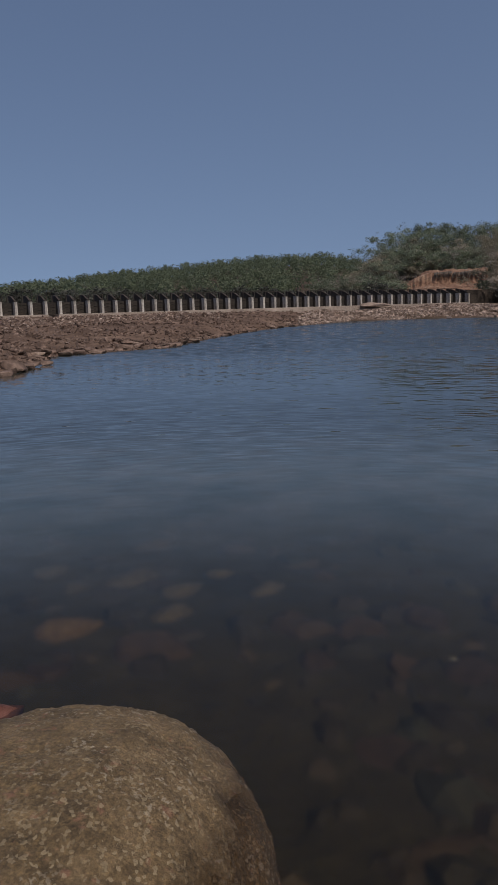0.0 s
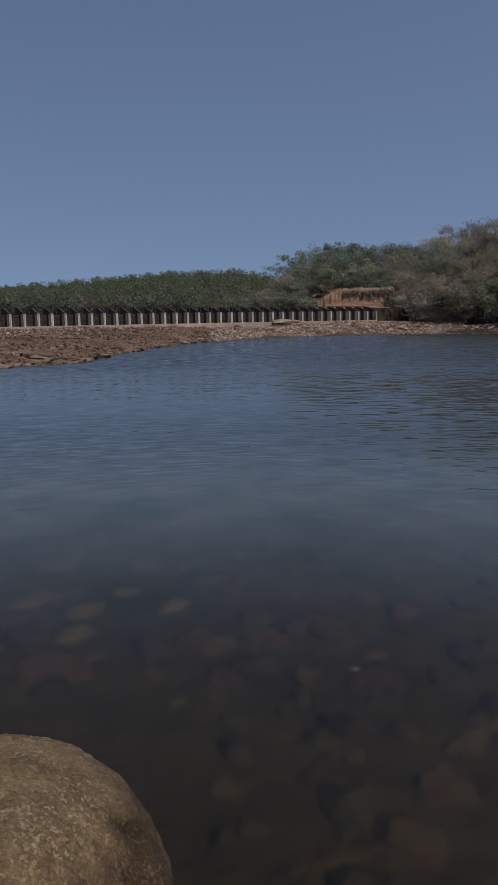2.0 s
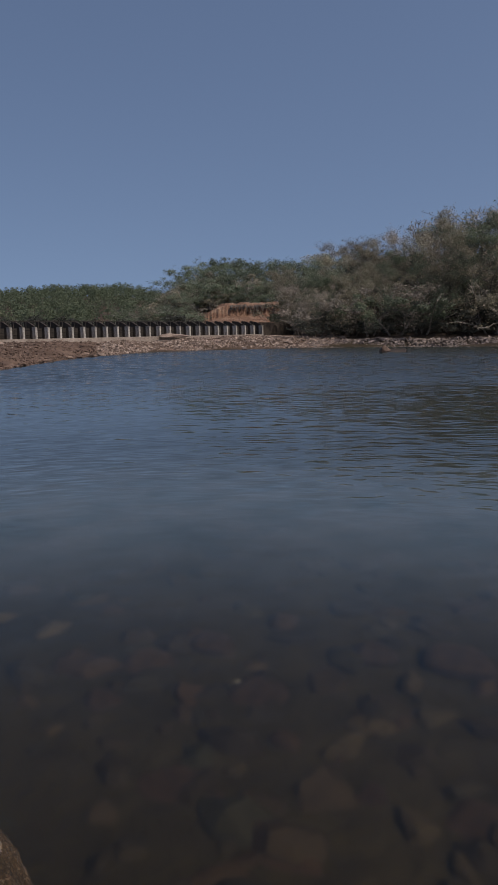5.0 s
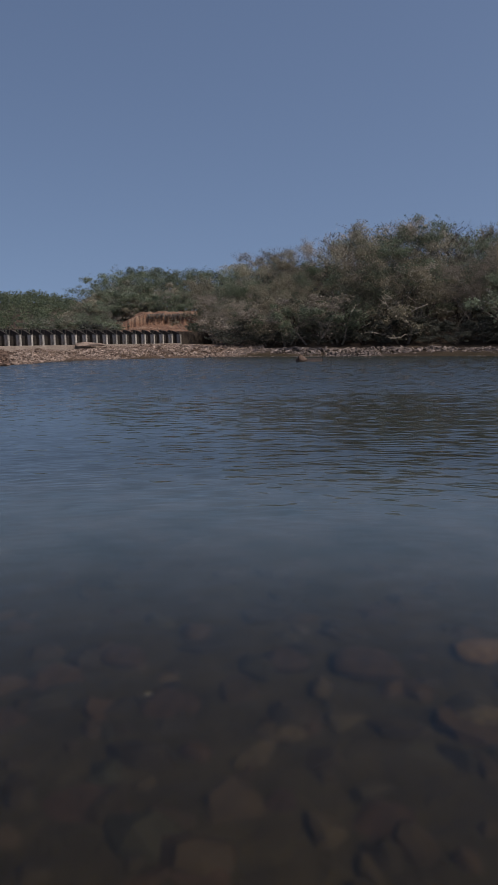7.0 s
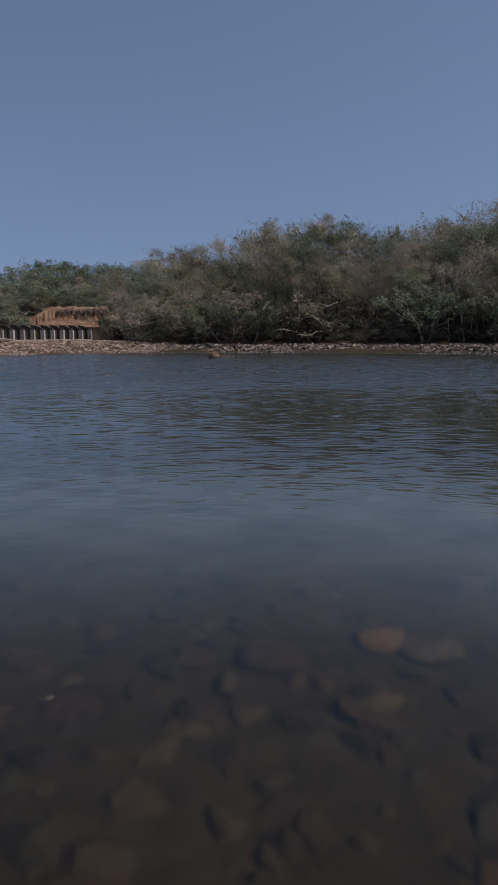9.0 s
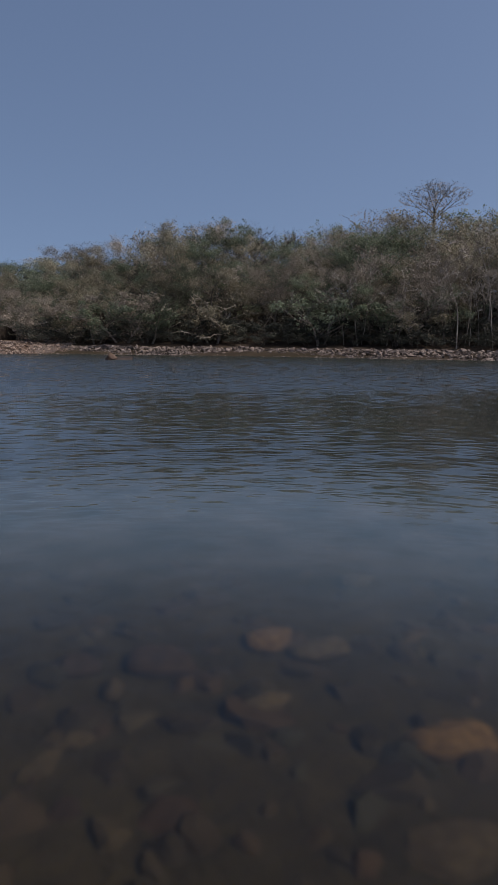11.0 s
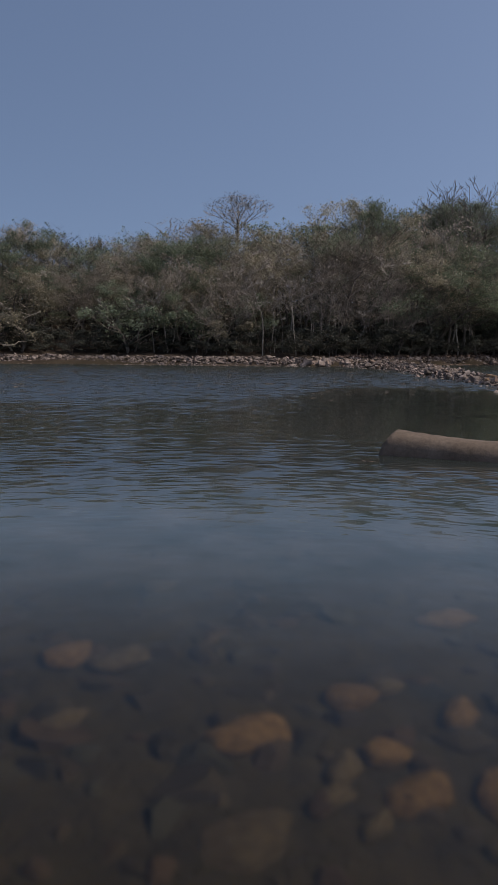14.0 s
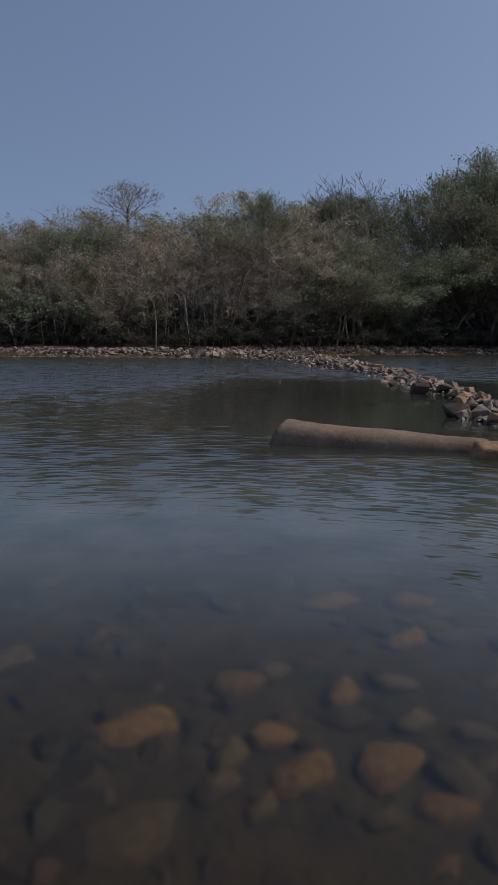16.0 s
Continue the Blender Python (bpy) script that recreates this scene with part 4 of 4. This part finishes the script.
def slim_tree(seed, count, bark, leaf):
    """A single wavering stem with a few limbs in its upper half."""
    rng = random.Random(seed)
    vs, fs, tips = [], [], []
    p, d, r = Vector((0, 0, -0.3)), Vector((rng.gauss(0, 0.08), rng.gauss(0, 0.08), 1)).normalized(), 0.07
    for i in range(9):
        q = p + d * 0.95
        tube(vs, fs, p, q, r, r * 0.9, 5)
        p, r = q, r * 0.9
        d = (d + Vector((rng.gauss(0, 0.12), rng.gauss(0, 0.12), 0.1))).normalized()
        if i > 3:
            g = rng.uniform(0, 6.3)
            grow(rng, vs, fs, tips, p, Vector((math.cos(g), math.sin(g), rng.uniform(0.5, 1.2))).normalized(), rng.uniform(1.3, 2.4), r * 0.5, 2, 4, 0.06, 0.2, 0.022)
        tips.append(p.copy())
    return finish_tree(rng, vs, fs, tips[5:], count, 0.35, 0.17, bark, leaf)


KINDS = {}


def add_kind(key, name, label, category, group, meshes):
    root = tagged(new(name), label, category, group)
    child("trunk", meshes[0], root)
    if meshes[1]:
        child("crown", meshes[1], root)
    KINDS[key] = [root, False]


for s in range(3):
    add_kind(f"olive{s}", "tree", "olive-green broadleaf tree on the dry river bank", "tree", "bank trees", broad_tree(s + 1, 5400, 0.30, 0.12, M_BARK, M_OLIVE, deep=2, r=0.09, clumps=40, thin=0.012, puff=1.05))
    add_kind(f"green{s}", "tree", "dark green leafy tree on the river bank", "tree", "bank trees", broad_tree(s + 21, 5400, 0.30, 0.12, M_BARK, M_GREEN, deep=2, r=0.09, clumps=40, thin=0.012, puff=1.05))
    add_kind(f"dry{s}", "tree", "half-bare dry tree with brownish leaves", "tree", "bank trees", broad_tree(s + 41, 5200, 0.34, 0.10, M_TWIG, M_DRY, bias=0.08, r=0.07, clumps=36, thin=0.008))
    add_kind(f"slim{s}", "tree", "slender pale-trunked tree with thin bare limbs", "tree", "slender trees", slim_tree(s + 101, 260, (M_PALEBARK, M_TWIG, M_PALEBARK)[s], M_DRY))
for s in range(3):
    add_kind(f"far{s}", "tree", "green leafy tree in the far woods", "tree", "far trees", broad_tree(s + 21, 2600, 0.25, 0.18, M_BARK, M_GREEN, deep=2, r=0.06, clumps=34, thin=0.008, puff=1.15))
for s in range(2):
    add_kind(f"tall{s}", "tree", "tall dark green tree with a dense high crown", "tree", "tall trees", broad_tree(s + 31, 11500, 0.22, 0.105, M_BARK, M_GREEN, bias=0.02, wander=0.27, r=0.055, thin=0.012, clumps=40, puff=1.0))
add_kind("bare0", "tree", "leafless grey tree among the woods", "tree", "bare trees", broad_tree(61, 0, 0.2, 0.2, M_TWIG, M_DRY, 4, 0.10, 0.42, 0.22, 0.038, 0.007))
add_kind("bare1", "tree", "leafless forked tree rising above the woods", "tree", "bare trees", broad_tree(64, 0, 0.3, 0.14, M_BARK, M_DRY, 4, 0.13, 0.45, 0.2, 0.08, 0.008))
for s in range(4):
    add_kind(f"bush{s}", "bush", "dense dusty bush at the foot of the woods", "bush", "bank bushes", bush(s + 81, (3400, 3400, 2500, 3200)[s], 0.5, 0.28, M_TWIG, (M_GREEN, M_OLIVE, M_DRY, M_OLIVE)[s]))
add_kind("scrub", "bush", "low scrub, its leaf colour darkened to stand for deep shade", "bush", "dark scrub", bush(91, 1700, 0.7, 0.46, M_BARK, M_SHADE_SCRUB, 2))


def plant(key, p, height, turn, wide=1.0, lean=0.0):
    root, used = KINDS[key]
    m = pose(p[0], p[1], p[2] - 0.05, lean * 0.4, lean, turn) @ Matrix.Diagonal((height / 10 * wide, height / 10 * wide, height / 10, 1))
    if used:
        made = copy_thing(root, m)
        made.matrix_basis = m
        return made
    root.matrix_basis = m
    KINDS[key][1] = True
    return root


def skyline(az):
    return float(np.interp(az, SKY_AZ, SKY_EL))


T = random.Random(5)
# woods on the far shore: low crowns in front, taller trees behind
for off, frac, step, keys in (
        (6.5, 0.48, 1.6, ("green0", "bush0", "green2", "bush3", "green1", "bush2")),
        (9.5, 0.62, 1.7, ("green2", "dry1", "dry0", "olive0", "olive2", "slim0")),
        (13, 0.76, 1.7, ("olive0", "olive1", "dry0", "green0", "green1", "slim1", "dry2", "slim2")),
        (17, 0.88, 1.7, ("olive1", "olive2", "dry1", "green0", "green2", "bare0", "slim1")),
        (23, 1.0, 1.5, ("olive0", "olive2", "dry0", "dry2", "dry1", "olive1", "bare1")),
        (29, 0.93, 1.7, ("far0", "far1", "far2"))):
    az = 20.5
    while az < 82:
        a = az + T.uniform(-0.5, 0.5)
        d = shore(a) + off + T.uniform(-1.5, 1.5)
        p = polar(a, d, land(a, d))
        top = 2 + d * math.tan(radians(skyline(a) * frac * T.uniform(0.88, 1.08)))
        h = max(2.2, top - p.z)
        h *= 0.62 if 68.7 < a < 71.6 else (1.12 if 24 < a < 48 else (1.04 if a < 57 else 0.97))
        key = T.choice(keys)
        if a > 57 and key in ("bush2", "bush3"):
            key = "green1"
        az += step * T.uniform(0.7, 1.3)
        if off < 8 and 35 < a < 41:
            continue
        if off < 12 and 51.5 < a < 61 and not key.startswith("slim"):
            continue
        if a > 57 and off < 8 and T.random() < 0.5:
            continue
        if T.random() < 0.85 * smooth(58, 67, a) and not key.startswith(("bush", "slim")):
            key = T.choice(("green0", "green1", "green2")) if h < 14 else T.choice(("tall0", "green1", "green2"))
        plant(key, p, h, T.uniform(0, 360), T.uniform(1.0, 1.4) if key.startswith("bush") else T.uniform(0.9, 1.25) * (0.8 if h > 15 else 1))
# slender bare trees at the edge of the woods, pale against the shade
S = random.Random(77)
for i in range(34):
    a = 44 + 25 * (i + S.random()) / 34
    d = shore(a) + S.uniform(4.0, 8.0)
    p = polar(a, d, land(a, d))
    top = 2 + d * math.tan(radians(skyline(a) * S.uniform(0.55, 0.92)))
    plant(S.choice(("slim0", "slim2", "bare0", "slim1", "bare0")), p, top - p.z, S.uniform(0, 360), S.uniform(0.7, 1.1), S.uniform(-6, 6))
# crowns that overhang the shaded bank
az = 62.0
while az < 83:
    d = shore(az) + T.uniform(4.0, 6.5)
    p = polar(az, d, land(az, d))
    plant(T.choice(("green0", "green1", "green2", "olive0")), p, 2 + d * math.tan(radians(skyline(az) * T.uniform(0.55, 0.68))) - p.z, T.uniform(0, 360), 1.35)
    az += T.uniform(1.0, 1.6)
# scrub under the crowns along the shore, its leaves coloured dark for shade
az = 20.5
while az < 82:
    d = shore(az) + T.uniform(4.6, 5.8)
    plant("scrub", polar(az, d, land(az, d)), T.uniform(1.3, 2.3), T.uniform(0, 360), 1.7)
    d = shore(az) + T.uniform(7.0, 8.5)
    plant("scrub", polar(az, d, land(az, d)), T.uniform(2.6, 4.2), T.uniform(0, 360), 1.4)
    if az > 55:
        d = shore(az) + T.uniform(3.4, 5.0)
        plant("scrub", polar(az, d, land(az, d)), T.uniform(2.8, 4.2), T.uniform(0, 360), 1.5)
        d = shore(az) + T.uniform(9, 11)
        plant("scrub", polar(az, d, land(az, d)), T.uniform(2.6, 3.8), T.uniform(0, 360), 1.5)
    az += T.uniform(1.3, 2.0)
# undergrowth that closes the foot of the woods
az = 20.5
while az < 82:
    d = shore(az) + T.uniform(17, 21)
    plant(T.choice(("bush0", "bush3", "bush1")), polar(az, d, land(az, d)), T.uniform(3.2, 5.0), T.uniform(0, 360), 1.6)
    az += T.uniform(1.8, 2.8)
# thicket closing gaps deep in the woods, in the same shade-dark leaves
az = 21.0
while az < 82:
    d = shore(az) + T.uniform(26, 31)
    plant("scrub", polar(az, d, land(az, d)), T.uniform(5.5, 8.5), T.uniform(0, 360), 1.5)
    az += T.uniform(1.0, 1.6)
# woods behind the weir
W = random.Random(23)
for off, frac, step in ((2, 0.66, 0.9), (14, 0.80, 0.85), (24, 0.90, 0.8), (34, 1.0, 0.75)):
    az = 8.8
    while az < 24:
        d = 143 + off + W.uniform(-5, 5)
        a = az + W.uniform(-0.4, 0.4)
        p = polar(a, d, land(a, d))
        h = max(3, 2 + d * math.tan(radians(skyline(a) * frac * W.uniform(0.86, 1.06))) - p.z)
        h *= 0.60 + 0.47 * smooth(8.8, 11.6, a)
        plant(W.choice(("far0", "far1", "far2", "far0", "far2", "far1")), p, h, W.uniform(0, 360), 1.25)
        az += step * W.uniform(0.7, 1.3)
for az, d, h, key in ((18.7, 101, 5.0, "bush0"), (19.6, 99, 6.5, "bush3"), (20.6, 97, 6.5, "bush1"), (6.2, 120, 3.4, "green0"), (7.6, 118, 4.2, "green1"), (9.2, 117, 4.8, "green1"), (10.5, 118, 7.0, "green2"), (8.4, 113, 3.4, "dry0"), (15.6, 139, 6.0, "slim0"), (11.6, 128, 5.0, "slim2")):
    plant(key, polar(az, d, land(az, d)), h, az * 77 % 360, 1.2)
az = 7.0
while az < 23:
    d = (112 if az < 11.0 or az > 18.5 else 143) + T.uniform(-2, 4)
    plant(T.choice(("bush0", "bush0", "bush0", "bush3")), polar(az, d, land(az, d)), T.uniform(3.2, 5.2), T.uniform(0, 360), 1.4)
    az += T.uniform(0.7, 1.2)
az = 9.0
while az < 22:
    d = 148 + T.uniform(-2, 6)
    plant(T.choice(("bush0", "bush3", "green1", "bush1")), polar(az, d, land(az, d)), T.uniform(5.5, 8.5), T.uniform(0, 360), 1.3)
    az += T.uniform(0.45, 0.8)
# scrub behind the weir, its shade put into the leaf colour
az = -20.0
while az < 11:
    d = float(np.interp(az, [-17, 15.9], [80, 108])) + T.uniform(-2, 6)
    plant("scrub", polar(az, d, land(az, d)), T.uniform(2.3, 3.6), T.uniform(0, 360), 1.5)
    az += T.uniform(0.8, 1.3)


def umbrella_tree():
    rng = random.Random(7)
    vs, fs, tips = [], [], []
    top = Vector((0.25, 0, 9.8))
    tube(vs, fs, Vector((0, 0, -0.5)), Vector((0.1, 0, 6)), 0.2, 0.16, 7)
    tube(vs, fs, Vector((0.1, 0, 6)), top, 0.16, 0.12, 7)
    for k in range(9):
        g = k * 2.4
        d = Vector((math.cos(g), math.sin(g), 2.0 if k < 3 else 0.8)).normalized()
        grow(rng, vs, fs, tips, top - Vector((0, 0, 0.16 * k)), d, 2.7, 0.07, 1, 4, 0.0, 0.14, 0.017)
    for v in vs:
        r = math.hypot(v.x, v.y)
        if r > 2.9:
            v.x, v.y = v.x / r * (2.9 + (r - 2.9) * 0.5), v.y / r * (2.9 + (r - 2.9) * 0.5)
        lid = 11.9 - 0.07 * min(r, 3.4) ** 2
        if v.z > lid:
            v.z = lid + (v.z - lid) * 0.22
    root = tagged(new("tree"), "tall bare umbrella-shaped tree above the woods", "tree")
    child("trunk", mesh_from("trunk", vs, fs, M_TWIG, True), root)
    return root


az, d = 49.8, 103.0
umb = umbrella_tree()
umb.matrix_basis = pose(*polar(az, d, land(az, d)), 0, 0, 30) @ Matrix.Scale(1.37, 4)
for az, d, el, key, wide in ((57.4, 85, 11.4, "bare1", 0.8), (53.9, 85.5, 8.6, "slim0", 0.9), (65.6, 108, 12.3, "bare0", 1.1), (43.6, 84.5, 5.2, "slim2", 1.0), (35.2, 100, 8.5, "green0", 0.42),
                             (39.4, 104, 8.2, "green2", 0.3), (24.3, 100, 6.7, "olive1", 0.6), (30.0, 98, 8.4, "olive1", 0.9), (71.9, 117, 11.0, "green0", 0.55), (73.6, 118, 12.9, "green1", 0.62), (76.4, 120, 13.7, "green2", 0.75), (75.0, 121, 13.4, "green1", 0.62), (78.2, 120, 13.6, "green0", 0.75),
                             (60.2, 100, 11.2, "tall0", 0.7), (66.8, 112, 11.6, "tall1", 0.7), (55.6, 84.5, 5.5, "slim0", 0.9), (57.0, 86, 6.0, "slim2", 0.8), (46.0, 88, 6.2, "slim0", 0.7), (61.5, 92, 6.4, "slim2", 0.7)):
    p = polar(az, d, land(az, d))
    plant(key, p, 2 + d * math.tan(radians(el)) - p.z, az * 53 % 360, wide)


# slender stems, some leaning, in the open edge of the woods
for az, off, h, key, lean in ((50.8, 7, 5.5, "slim0", 4), (52.8, 6.5, 7.0, "slim0", -3), (54.2, 7, 6.5, "slim1", 9), (55.4, 8, 7.5, "slim2", 4), 
                              (58.4, 7, 7.0, "slim1", 3), (59.2, 7, 6.0, "slim0", 8), (60.1, 8, 6.5, "slim2", -6), (42.2, 7, 6.5, "slim0", 12), (43.0, 8, 8.0, "slim2", -8), (46.8, 7, 6.0, "slim0", 5), (48.2, 7.5, 6.5, "slim2", -10), (62.9, 5, 5.0, "slim0", 6), (67.0, 5, 5.5, "slim2", -5)):
    d = shore(az) + off
    plant(key, polar(az, d, land(az, d)), h, -az, 0.9, lean)


def far_woods():
    rng = random.Random(3)
    vs, fs = [], []
    for _ in range(2200):
        az = rng.uniform(-36, 12)
        d = 125 + 225 * rng.random() ** 0.75
        p = polar(az, d, land(az, d))
        h = rng.uniform(2.6, 5.4)
        w = rng.uniform(0.9, 1.9)
        for _ in range(95):
            t = Vector((rng.gauss(0, 1), rng.gauss(0, 1), rng.gauss(0.3, 1))).normalized()
            c = p + Vector((t.x * w, t.y * w, h * 0.55 + t.z * h * 0.45)) * 1.0 + t * rng.uniform(-0.5, 0.15)
            leaf_at(rng, vs, fs, c, (t + Vector((rng.gauss(0, 0.4), rng.gauss(0, 0.4), rng.gauss(0, 0.4)))).normalized(), rng.uniform(0.2, 0.5), 0.5)
    tagged(new("far_woods", mesh_from("far_woods", vs, fs, M_HILL)), "green wooded hillside far behind the weir", "woods", kind="stuff")


far_woods()
